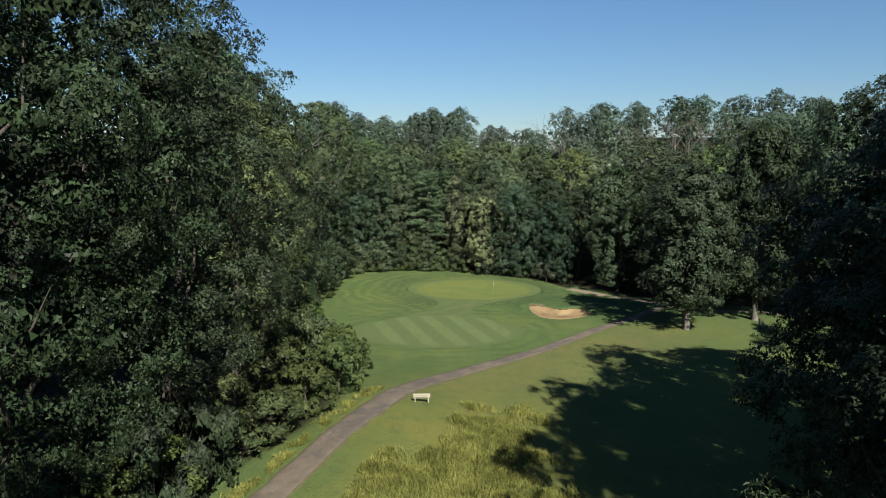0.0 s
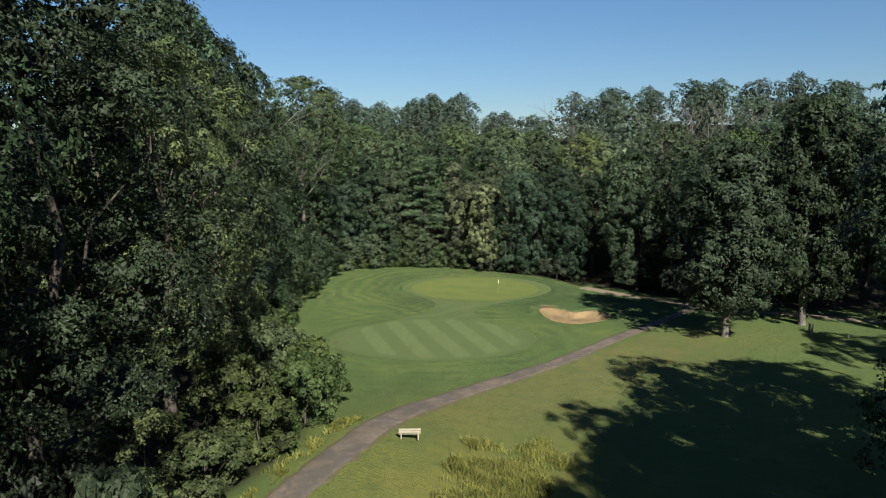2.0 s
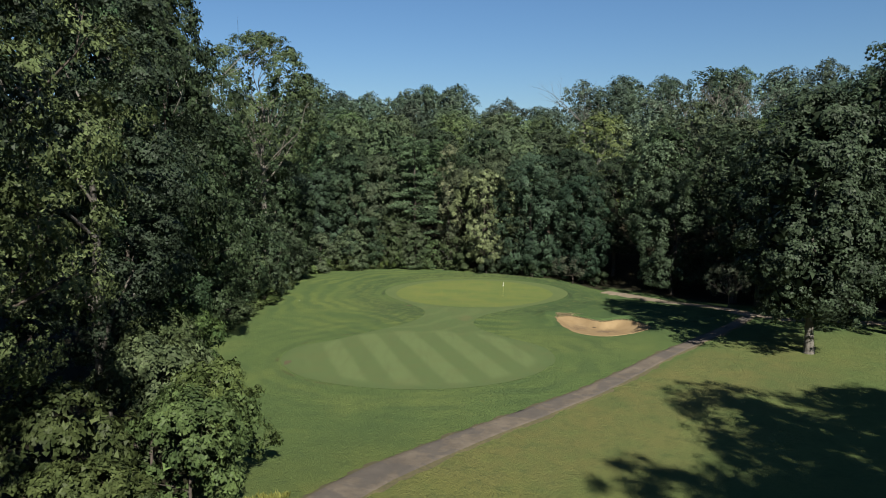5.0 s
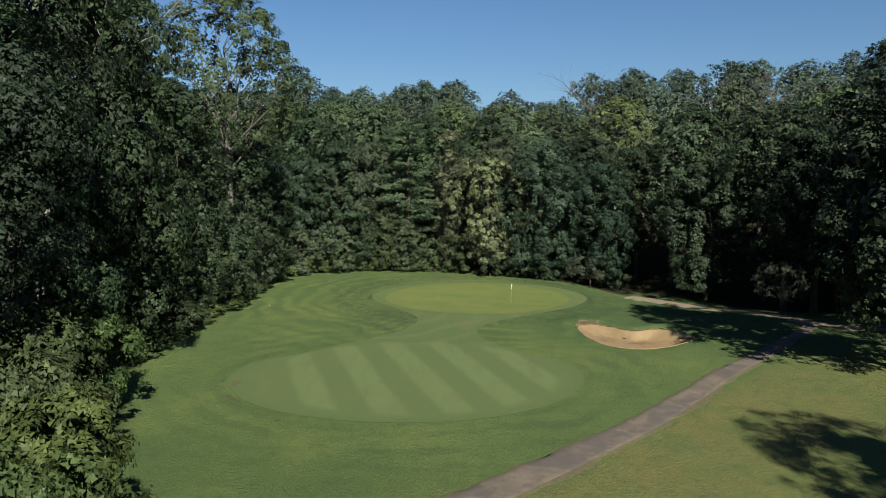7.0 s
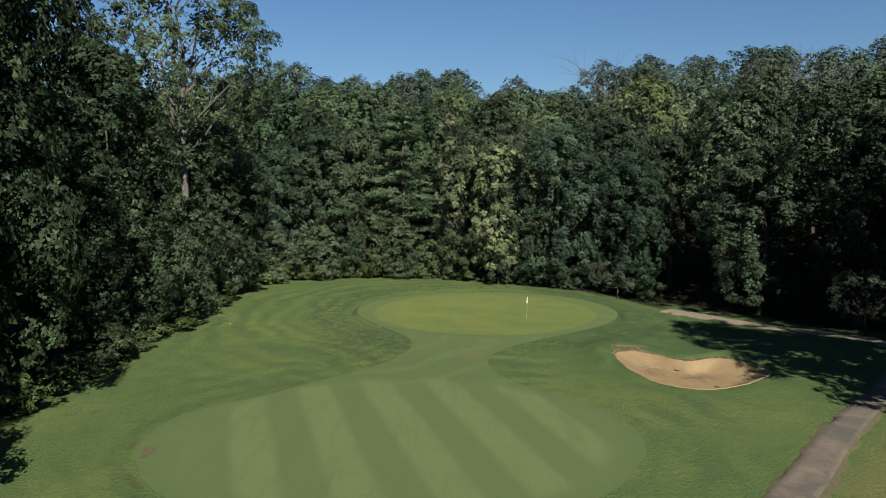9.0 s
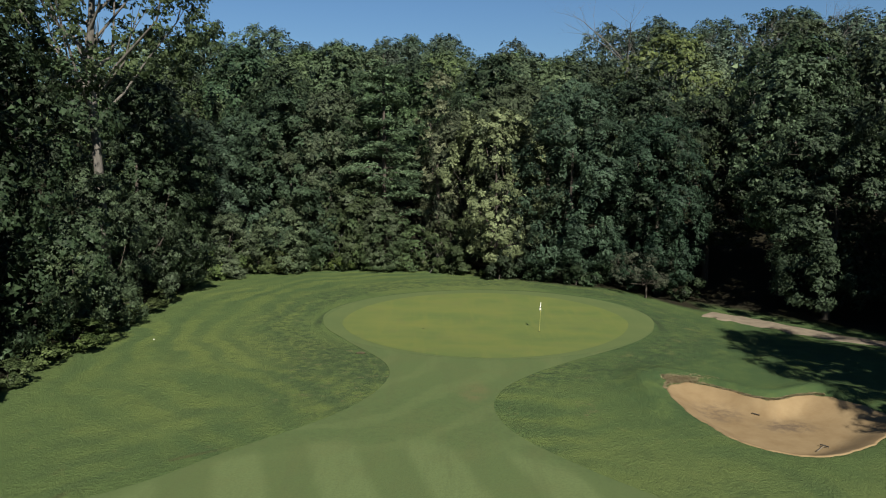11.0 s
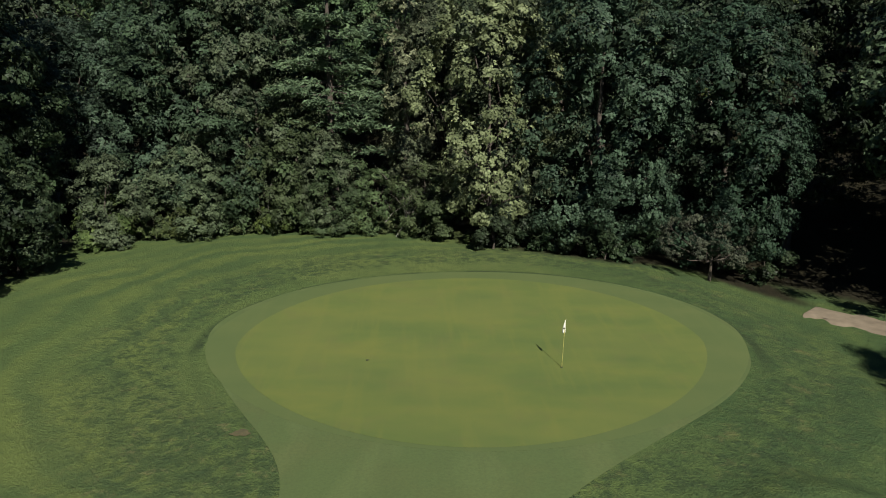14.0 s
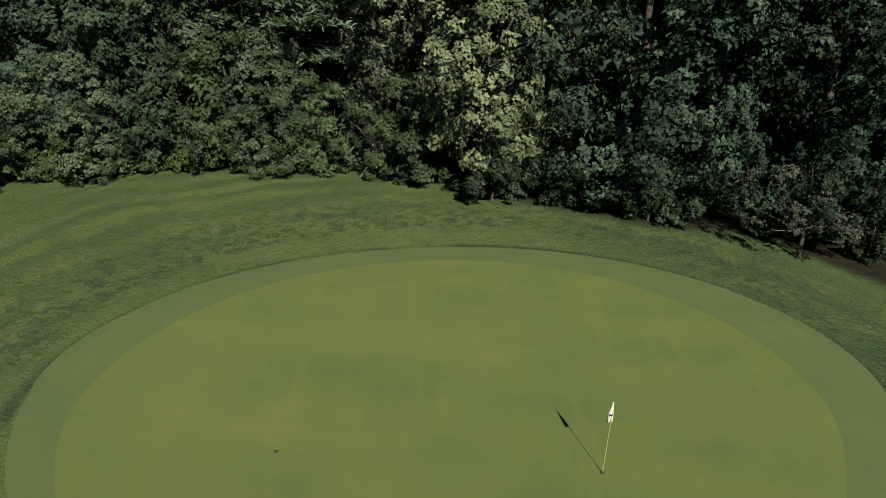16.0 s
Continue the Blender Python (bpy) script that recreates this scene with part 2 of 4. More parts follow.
def make_green(name, a, b, c, warm=1.0):
    n = Nodes(name)
    col = n.ramp(n.noise(0.22, 3, 0.55, n.stretch(1.0, 2.0, 1, 20)), (0.3, a), (0.52, b), (0.75, c))
    col = n.mix(n.step(n.noise(1.6, 4, 0.7), 0.45, 0.8, 0, 0.3), col, a)
    lane = n.noise(0.9, 3, 0.6, n.stretch(1.6, 0.16, 1, 58))
    col = n.mix(n.step(lane, 0.5, 0.66, 0, 0.35), col, c)
    col = n.mix(n.step(n.noise(0.16, 3, 0.6), 0.42, 0.66, 0, 0.5 * warm), col, (0.094, 0.108, 0.028))
    col = n.mix(n.step(n.noise(0.55, 4, 0.7), 0.5, 0.7, 0, 0.3 * warm), col, (0.085, 0.090, 0.030))
    return n.finish(col, 0.8, n.noise(25.0, 2), 0.1, 0.01, 0.25)


def make_path():
    n = Nodes("worn_asphalt")
    col = n.ramp(n.noise(0.7, 5, 0.7), (0.3, (0.060, 0.048, 0.035)), (0.55, (0.094, 0.076, 0.055)), (0.78, (0.130, 0.107, 0.078)))
    col = n.mix(n.step(n.noise(2.4, 5, 0.75), 0.52, 0.7, 0, 0.6), col, (0.043, 0.039, 0.036))
    col = n.mix(n.step(n.noise(30, 2), 0.4, 0.7, 0, 0.25), col, (0.151, 0.141, 0.126))
    col = n.mix(n.step(n.noise(0.32, 4, 0.7, None, 0.6), 0.5, 0.58, 0, 0.55), col, (0.052, 0.048, 0.044))
    return n.finish(col, 0.9, n.noise(40, 3), 0.4, 0.02, 0.25)


def make_sand():
    n = Nodes("bunker_sand")
    col = n.ramp(n.noise(0.8, 4, 0.6), (0.3, (0.150, 0.104, 0.053)), (0.7, (0.192, 0.140, 0.075)))
    scuffed = n.math('MAXIMUM', n.step(far_from(n, 19.6, 111.9, 1 / 2.0, 1 / 1.2), 0.2, 1.0, 1.0, 0.0), n.step(far_from(n, 16.6, 113.6, 1 / 1.9, 1 / 1.6), 0.3, 1.0, 0.8, 0.0))
    col = n.mix(n.math('MULTIPLY', scuffed, n.step(n.noise(2.2, 5, 0.75), 0.42, 0.6, 0.15, 0.9)), col, (0.088, 0.064, 0.042))
    rake = n.math('SINE', n.math('MULTIPLY', n.math('ADD', n.axis(1), n.math('MULTIPLY', n.noise(0.6, 2), 2.0)), 40.0))
    return n.finish(col, 0.95, n.math('ADD', n.math('MULTIPLY', rake, 0.15), n.noise(6, 4)), 0.3, 0.02, 0.1)


def make_bark(name, a, b):
    n = Nodes(name)
    v = n.stretch(1, 1, 0.22)
    col = n.ramp(n.noise(5, 5, 0.7, v), (0.3, a), (0.7, b))
    return n.finish(col, 0.9, n.noise(9, 5, 0.7, v), 0.8, 0.06, 0.15)


def make_plain(name, a, b, scale=8, rough=0.6, bump=0.1):
    n = Nodes(name)
    return n.finish(n.ramp(n.noise(scale, 4, 0.65), (0.3, a), (0.7, b)), rough, n.noise(scale * 4, 3), bump, 0.01)


GRASS = make_rough_grass()
FAIRWAY = make_fairway()
COLLAR = make_green("collar_turf", (0.058, 0.082, 0.027), (0.064, 0.087, 0.028), (0.072, 0.092, 0.030), 0.0)
GREEN = make_green("green_turf", (0.061, 0.089, 0.024), (0.077, 0.101, 0.025), (0.099, 0.112, 0.026))
PATH = make_path()
GRAVEL = make_plain("pale_gravel", (0.112, 0.090, 0.062), (0.172, 0.140, 0.098), 1.5, 0.95, 0.4)
SAND = make_sand()
DRY_LIP = make_plain("dry_grass", (0.140, 0.118, 0.062), (0.290, 0.240, 0.140), 5, 0.9, 0.5)
BARK = make_bark("grey_brown_bark", (0.030, 0.025, 0.020), (0.086, 0.073, 0.061))
GREY_BARK = make_bark("grey_bark", (0.055, 0.050, 0.042), (0.14, 0.13, 0.112))
PALE_BARK = make_bark("pale_bark", (0.10, 0.092, 0.078), (0.25, 0.235, 0.21))
# blue cast of distant haze put into the crest trees' leaf colour
CREST_HAZY = leaf_material("hazy_crest_leaves", (0.030, 0.050, 0.030), (0.044, 0.069, 0.040), (0.066, 0.088, 0.052))
HILLSIDE = leaf_material("hillside_leaves", (0.038, 0.064, 0.026), (0.056, 0.088, 0.034), (0.084, 0.110, 0.048))
TALL = leaf_material("sycamore_leaves", (0.030, 0.048, 0.018), (0.046, 0.068, 0.026), (0.075, 0.092, 0.042), vary=0.3)
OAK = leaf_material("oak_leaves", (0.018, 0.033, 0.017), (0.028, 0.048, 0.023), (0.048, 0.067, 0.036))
MAPLE = leaf_material("maple_leaves", (0.030, 0.052, 0.023), (0.046, 0.074, 0.032), (0.080, 0.101, 0.053))
# maple leaves made brighter, so that colour shows the sun on the crown
SUNLIT = leaf_material("sunlit_maple_leaves", (0.040, 0.061, 0.021), (0.060, 0.086, 0.030), (0.092, 0.110, 0.046), vary=0.3)
LOCUST = leaf_material("locust_leaves", (0.016, 0.031, 0.019), (0.025, 0.045, 0.026), (0.042, 0.063, 0.037))
WALNUT = leaf_material("walnut_leaves", (0.025, 0.040, 0.019), (0.041, 0.058, 0.027), (0.066, 0.077, 0.040))
YELLOWING = leaf_material("yellowing_leaves", (0.067, 0.087, 0.039), (0.094, 0.117, 0.055), (0.134, 0.156, 0.084), vary=0.1)
FADED = leaf_material("faded_leaves", (0.070, 0.083, 0.045), (0.100, 0.113, 0.062), (0.135, 0.145, 0.085), vary=0.1)
LIGHT = leaf_material("pale_leaves", (0.048, 0.068, 0.022), (0.068, 0.090, 0.030), (0.098, 0.116, 0.046), vary=0.4)
# dull leaf colour, taken darker still to stand in for shade on these trees
DULL_SHADED = leaf_material("dull_shaded_leaves", (0.013, 0.023, 0.011), (0.021, 0.036, 0.016), (0.039, 0.053, 0.025), 0.06, 0.7, 0.09)
NEEDLES = leaf_material("pine_needles", (0.037, 0.064, 0.034), (0.060, 0.091, 0.047), (0.091, 0.117, 0.064), 0.15)
SHRUB = leaf_material("shrub_leaves", (0.024, 0.041, 0.013), (0.040, 0.060, 0.018), (0.063, 0.080, 0.031))
BUSH = leaf_material("bush_leaves", (0.029, 0.048, 0.019), (0.041, 0.063, 0.026), (0.066, 0.085, 0.040))
CRAB = leaf_material("crab_apple_leaves", (0.044, 0.056, 0.036), (0.062, 0.076, 0.048), (0.092, 0.104, 0.066))
STRAW = leaf_material("tall_grass_blades", (0.105, 0.120, 0.028), (0.140, 0.150, 0.038), (0.200, 0.190, 0.060), 0.35, 0.1)
SOIL = make_plain("brown_soil", (0.044, 0.042, 0.020), (0.080, 0.068, 0.032), 4, 0.95, 0.5)
PLUG = make_plain("dark_turf", (0.026, 0.035, 0.016), (0.044, 0.052, 0.022), 20, 0.9)
BENCH_PAINT = make_plain("weathered_cream_paint", (0.22, 0.20, 0.145), (0.30, 0.275, 0.21), 6, 0.6)
YELLOW_POLE = make_plain("yellow_fibreglass", (0.30, 0.28, 0.08), (0.36, 0.33, 0.11), 6, 0.35)
FLAG_CLOTH = make_plain("white_nylon", (0.50, 0.50, 0.44), (0.60, 0.60, 0.54), 10, 0.7)
BLACK = make_plain("black_print", (0.015, 0.015, 0.015), (0.03, 0.03, 0.03), 10, 0.6)
POST_WOOD = make_plain("weathered_post_wood", (0.101, 0.086, 0.061), (0.171, 0.151, 0.116), 7, 0.85, 0.4)
WHITE_CUP = make_plain("white_plastic", (0.75, 0.75, 0.72), (0.82, 0.82, 0.80), 9, 0.4)


# ---- mesh helpers ----
def part(name, bm, material, parent=None, label=""):
    me = bpy.data.meshes.new(name)
    bm.to_mesh(me)
    bm.free()
    me.materials.append(material)
    ob = new(name, me)
    ob.parent = parent
    return tagged(ob, label)


def mesh_of(name, verts, faces, material, smooth=False):
    """A mesh from arrays; all faces have the same number of corners."""
    me = bpy.data.meshes.new(name)
    verts, faces = np.asarray(verts, np.float32), np.asarray(faces, np.int32)
    k = faces.shape[1]
    me.vertices.add(len(verts))
    me.vertices.foreach_set("co", verts.ravel())
    me.loops.add(faces.size)
    me.loops.foreach_set("vertex_index", faces.ravel())
    me.polygons.add(len(faces))
    me.polygons.foreach_set("loop_start", np.arange(0, faces.size, k, dtype=np.int32))
    me.polygons.foreach_set("use_smooth", np.full(len(faces), smooth))
    me.update(calc_edges=True)
    me.materials.append(material)
    return me


def sheet(name, xs, ys, zs, material, smooth=True):
    """A grid of points (rows by columns) as a sheet that looks up."""
    r, c = xs.shape
    i = np.arange(r * c).reshape(r, c)
    faces = np.stack([i[:-1, :-1], i[:-1, 1:], i[1:, 1:], i[1:, :-1]], -1).reshape(-1, 4)
    return mesh_of(name, np.stack([xs, ys, zs], -1).reshape(-1, 3), faces, material, smooth)


def smooth01(v, lo, hi):
    t = np.clip((v - lo) / (hi - lo), 0, 1)
    return t * t * (3 - 2 * t)


# ---- the lie of the land ----
# the bunker's edge in the plan, round its middle
BUNKER = (18.6, 110.9)
RIM = np.array([(24.5, 110.9), (24.2, 112.4), (22.9, 114.1), (21.7, 114.7), (20.6, 113.9), (19.5, 113.7), (18.4, 114.5), (17.4, 115.8), (16.4, 116.5), (15.3, 116.5),
                (14.5, 115.5), (14.6, 113.2), (15.1, 110.6), (16.0, 108.0), (17.9, 106.8), (20.5, 107.6), (22.5, 109.0)]) - BUNKER
RIM_ANGLE, RIM_RADIUS = np.unwrap(np.arctan2(RIM[:, 1], RIM[:, 0])), np.hypot(RIM[:, 0], RIM[:, 1])


def rim_radius(a):
    """How far the bunker reaches at an angle, rounded off at the corners."""
    return sum(w * np.interp(a + o, RIM_ANGLE, RIM_RADIUS, period=2 * math.pi) for o, w in ((-0.12, 0.25), (-0.05, 0.25), (0.05, 0.25), (0.12, 0.25)))


def bunker_place(x, y):
    """Distance from the bunker's middle, 1 at its edge, and how far uphill that side lies."""
    u, v = x - BUNKER[0], y - BUNKER[1]
    r = np.hypot(u, v)
    return r / rim_radius(np.arctan2(v, u)), v / (r + 1e-6)


def edge_of_woods(x):
    """How far out the woods behind the green begin."""
    return 155.0 - 4.5 * smooth01(x, 2.0, 12.0) - 35.0 * smooth01(x, 12.0, 55.0) - 8.0 * smooth01(x, 55.0, 90.0)


def land(x, y):
    x, y = np.asarray(x, float), np.asarray(y, float)
    z = 2.3 * np.exp(-((x + 6) / 9) ** 2 - ((y - 58) / 17) ** 2)
    z = z + 0.5 * smooth01(y, 125, 141) * np.exp(-((x + 1) / 21) ** 4)
    z = z - 0.4 * np.exp(-((x - 19) / 8) ** 2 - ((y - 112) / 8) ** 2)
    z = z - 0.9 * smooth01(x, 17, 25) * smooth01(y, 118, 130)
    rr, uphill = bunker_place(x, y)
    z = z + 0.4 * np.exp(-((rr - 1.25) / 0.22) ** 2) * smooth01(uphill, 0.0, 0.8)
    z = z - 0.65 * smooth01(-rr, -1.06, -0.55)
    d = y - edge_of_woods(x)
    right = smooth01(x, 20, 80)
    z = z + (26.0 + 9.0 * right) * np.clip((d - 4) / (121 + 40 * right), 0, 1) ** 0.95
    z = z + 7.0 * smooth01(-x, 24, 62)
    return z


def at(x, y, lift=0.0):
    return float(land(x, y)) + lift


def steps(*runs):
    out = []
    for a, b, s in runs:
        out.append(np.arange(a, b, s))
    return np.concatenate(out)


gx = steps((-2600, -400, 200), (-400, -100, 25), (-100, -30, 4), (-30, 12, 0.75), (12, 27, 0.25), (27, 60, 0.75), (60, 140, 4), (140, 400, 20), (400, 2601, 200))
gy = steps((-2600, -400, 200), (-400, -40, 30), (-40, 36, 4), (36, 104, 0.75), (104, 119, 0.25), (119, 160, 0.75), (160, 320, 5), (320, 800, 40), (800, 3401, 200))
GX, GY = np.meshgrid(gx, gy)
GZ = land(GX, GY)
in_bunker, _ = bunker_place(GX, GY)
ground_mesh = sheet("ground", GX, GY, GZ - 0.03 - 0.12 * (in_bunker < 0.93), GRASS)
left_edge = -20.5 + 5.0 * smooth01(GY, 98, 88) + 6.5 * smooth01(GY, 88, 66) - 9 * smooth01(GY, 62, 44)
litter_shade = np.maximum(smooth01(left_edge - GX, 0.0, 3.0), smooth01(GY - edge_of_woods(GX), -2.5, 0.5))
litter_shade = np.maximum(litter_shade, smooth01(GY, 40, 20))
# shade at the trees' feet, drawn over the grass through the same mask
litter_shade = np.maximum(litter_shade, smooth01(GY - 147.9 + 0.55 * (np.clip(GX, 6, 16.0) - 5.9), -0.3, 0.9) * smooth01(GX, 4.5, 8) * smooth01(GX, 30, 25))
litter_shade = np.maximum(litter_shade, smooth01(GY - 142.0 + 1.1 * (GX - 21), -0.3, 0.9) * smooth01(GX, 20, 22) * smooth01(GX, 26.5, 25))
attr = ground_mesh.attributes.new("litter_shade", 'FLOAT', 'POINT')
attr.data.foreach_set("value", litter_shade.ravel().astype(np.float32))
ground = tagged(new("ground", ground_mesh), "mown rough grass with fallen leaves and painted shade under the woods", "ground", kind="structure")


def drape(name, left, right, ys, columns, lift, material, label):
    """A turf sheet between two edges given for each y, laid on the land."""
    ys = np.asarray(ys)
    w = np.concatenate([[0, 0.003], np.linspace(0.01, 0.99, columns), [0.997, 1]])
    columns = len(w)
    xs = left[:, None] * (1 - w) + right[:, None] * w
    yy = np.repeat(ys[:, None], columns, 1)
    zz = land(xs, yy) + lift
    return tagged(new(name, sheet(name, xs, yy, zz, material)), label, "turf", kind="structure")


def ellipse_rows(cx, cy, rx, ry, count):
    ang = np.linspace(-math.pi / 2, math.pi / 2, count)
    ys = cy + ry * np.sin(ang)
    half = rx * np.cos(ang) * (1 - 0.13 * np.clip(-np.sin(ang), 0, 1))
    return ys, cx - half, cx + half


def fairway_edges(y):
    a = np.sqrt(np.clip(1 - ((y - 98.4) / 10.3) ** 2, 0, 1)) * 12.6
    b = np.sqrt(np.clip(1 - ((y - 131.3) / 9.2) ** 2, 0, 1)) * 12.9
    left = np.where(y < 110, -0.9 - a, 6.0 - b)
    right = np.where(y < 110, -0.9 + a, 6.0 + b)
    # the waist between the fairway and the green
    mid = (y > 103) & (y < 131)
    left = np.where(mid, np.interp(y, (103, 106, 108.2, 110.2, 112.5, 114.1, 116.5, 118.7, 120.9, 123.5, 126.8, 131), (-10.4, -8.2, -6.2, -4.0, -2.3, -1.5, -0.8, -0.7, -1.5, -3.2, -5.1, -6.8)), left)
    right = np.where(mid, np.interp(y, (103, 105.9, 107.6, 109, 111.5, 113.4, 115.2, 116.7, 118.7, 121.1, 124, 127, 131), (9.8, 7.5, 6.2, 5.3, 4.7, 4.8, 5.5, 6.6, 8.4, 11.4, 15.2, 17.6, 18.8)), right)
    return left, right


fy = np.concatenate([98.4 - 10.3 * np.cos(np.linspace(0, 1.2, 14)), np.arange(95.0, 136.0, 0.5), 131.3 + 9.2 * np.sin(np.linspace(0.55, math.pi / 2, 14))])
fl, fr = fairway_edges(fy)
kernel = np.array([1, 2, 3, 2, 1]) / 9.0
for _ in range(3):
    fl[2:-2], fr[2:-2] = np.convolve(fl, kernel, "valid"), np.convolve(fr, kernel, "valid")
drape("fairway", fl, fr, fy, 56, -0.012, FAIRWAY, "short fairway turf with light and dark mowing stripes")
ey, el, er = ellipse_rows(6.0, 130.5, 12.6, 9.9, 44)
drape("green_collar", el, er, ey, 48, -0.007, COLLAR, "darker collar of turf round the putting green")
ey, el, er = ellipse_rows(5.7, 130.0, 10.8, 9.15, 44)
drape("putting_green", el, er, ey, 48, -0.001, GREEN, "yellowish closely mown putting green")


def ribbon(name, points, widths, lift, material, label, wobble=0.12):
    """A path of about even width along a smooth line through a few points."""
    p = np.array(points, float)
    t = np.arange(len(p))
    tt = np.linspace(0, len(p) - 1, (len(p) - 1) * 14 + 1)
    line = np.zeros((len(tt), 2))
    for k, s in enumerate(tt):
        i = min(int(s), len(p) - 2)
        f = s - i
        a, b, c, d = p[max(i - 1, 0)], p[i], p[i + 1], p[min(i + 2, len(p) - 1)]
        line[k] = 0.5 * (2 * b + (c - a) * f + (2 * a - 5 * b + 4 * c - d) * f * f + (3 * b - a - 3 * c + d) * f ** 3)
    way = np.gradient(line, axis=0)
    way /= np.linalg.norm(way, axis=1)[:, None]
    side = np.stack([-way[:, 1], way[:, 0]], 1)
    rng = np.random.default_rng(len(p))
    width = np.linspace(widths[0], widths[1], len(tt))
    xs, ys = [], []
    cols = np.linspace(-1, 1, 9)
    ragged = rng.normal(0, wobble, (len(tt), 2))
    ragged = (ragged + np.roll(ragged, 1, 0)) / 2
    for j, w in enumerate(cols):
        off = w * width / 2 + (ragged[:, 0] if j == 0 else ragged[:, 1] if j == 8 else 0)
        xs.append(line[:, 0] + side[:, 0] * off)
        ys.append(line[:, 1] + side[:, 1] * off)
    xs, ys = np.stack(xs, 1)[:, ::-1], np.stack(ys, 1)[:, ::-1]
    zs = land(xs, ys) + lift
    zs[:, 0] -= lift + 0.08
    zs[:, -1] -= lift + 0.08
    return tagged(new(name, sheet(name, xs, ys, zs, material)), label, "path", kind="structure")


COURSE = [(-19.3, 30), (-14.8, 39), (-11.8, 46.6), (-8.9, 53.7), (-6.3, 59.7), (-4.3, 65.7), (-1.45, 71.8), (3.0, 78.0), (7.85, 82.95),
          (12.6, 87.55), (17.2, 92.75), (22.0, 98.45), (26.6, 103.4), (32.8, 110.0), (36.5, 114.5)]
ribbon("path_verge", COURSE, (3.8, 1.75), 0.03, SOIL, "dark bare soil showing along the path's edges", 0.3)
ribbon("cart_path", COURSE, (3.5, 1.45), 0.05, PATH, "worn grey asphalt cart path across the grass")
ribbon("gravel_lane", [(25.2, 136.4), (29.2, 131.8), (33.2, 126.2), (35.8, 120.2), (38.0, 115.2), (43, 112.6), (50, 111.0), (58, 107.0), (72, 102)], (2.3, 1.7), 0.055, GRAVEL,
       "pale gravel lane along the edge of the woods", 0.45)


def make_bunker():
    ang = np.linspace(0, 2 * math.pi, 145)
    rad = np.concatenate([np.linspace(0.0, 0.9, 16), np.linspace(0.93, 1.0, 5)])
    A, R = np.meshgrid(ang, rad)
    R = R * rim_radius(A) * (1 + 0.008 * np.sin(23 * A) + 0.006 * np.sin(41 * A + 1))
    x, y = BUNKER[0] + R * np.cos(A), BUNKER[1] + R * np.sin(A)
    z = land(x, y) + 0.03
    z[-1] -= 0.1
    tagged(new("bunker", sheet("bunker", x, y, z, SAND)), "sand bunker with pale tan raked sand", "bunker", kind="structure")


make_bunker()


# ---- trees ----
def unit(v):
    return v / (np.linalg.norm(v, axis=-1, keepdims=True) + 1e-9)


def leaves(pos, nrm, along, size, rng, aspect=0.5, simple=False):
    """Folded pointed leaves at the given places, as arrays of corners and faces."""
    n = len(pos)
    nrm = unit(nrm)
    t = along - nrm * np.sum(along * nrm, 1)[:, None]
    t = unit(t)
    s = np.cross(nrm, t)
    L = (size * rng.uniform(0.6, 1.35, n))[:, None]
    if simple:
        verts = np.stack([pos - t * L * 0.5, pos + t * L * 0.4 - s * L * aspect * 0.5, pos + t * L * 0.5 + s * L * aspect * 0.5 - nrm * L * 0.1], 1).reshape(-1, 3)
        return verts, np.arange(n * 3).reshape(-1, 3)
    base = pos - t * L * 0.5
    tip = pos + t * L * 0.5 - nrm * L * 0.14
    lef = pos + s * L * aspect * 0.5 + nrm * L * 0.1
    rig = pos - s * L * aspect * 0.5 + nrm * L * 0.1
    verts = np.stack([base, rig, tip, lef], 1).reshape(-1, 3)
    i = np.arange(n)[:, None] * 4
    faces = np.concatenate([i + np.array([[0, 1, 2]]), i + np.array([[0, 2, 3]])], 1).reshape(-1, 3)
    return verts, faces


def bough_layout(rng, radius, low, high, count, bulge, reach, flat):
    """Centres and sizes of the boughs that make up a crown, on an uneven envelope."""
    k = rng.uniform(0, 6.3, 4)
    centre, rad = [], []
    for i in range(count):
        u = (i + rng.uniform(0, 1)) / count * 0.94 + 0.03
        a = i * 2.4 + rng.uniform(-0.5, 0.5)
        below, above = max(bulge - u, 0) / bulge, max(u - bulge, 0) / (1 - bulge)
        env = (1 - below ** 2.6) ** 0.55 if u < bulge else (1 - above ** 2.2) ** 0.5
        env *= 1 + 0.15 * math.sin(2 * a + k[0]) + 0.1 * math.sin(3 * a + k[1] + 4 * u)
        b = radius * rng.uniform(*reach)
        out = max(radius * env * rng.uniform(0.72, 1.08) - b * 0.85, 0)
        z = min(max(low + u * (high - low), low + b * flat), high - b * flat)
        centre.append((out * math.cos(a), out * math.sin(a), z))
        rad.append(b)
    b = radius * reach[0]
    centre.append((0.1 * radius * math.cos(k[2]), 0.1 * radius * math.sin(k[2]), high - b * flat * 0.7))
    rad.append(b)
    return np.array(centre), np.array(rad)


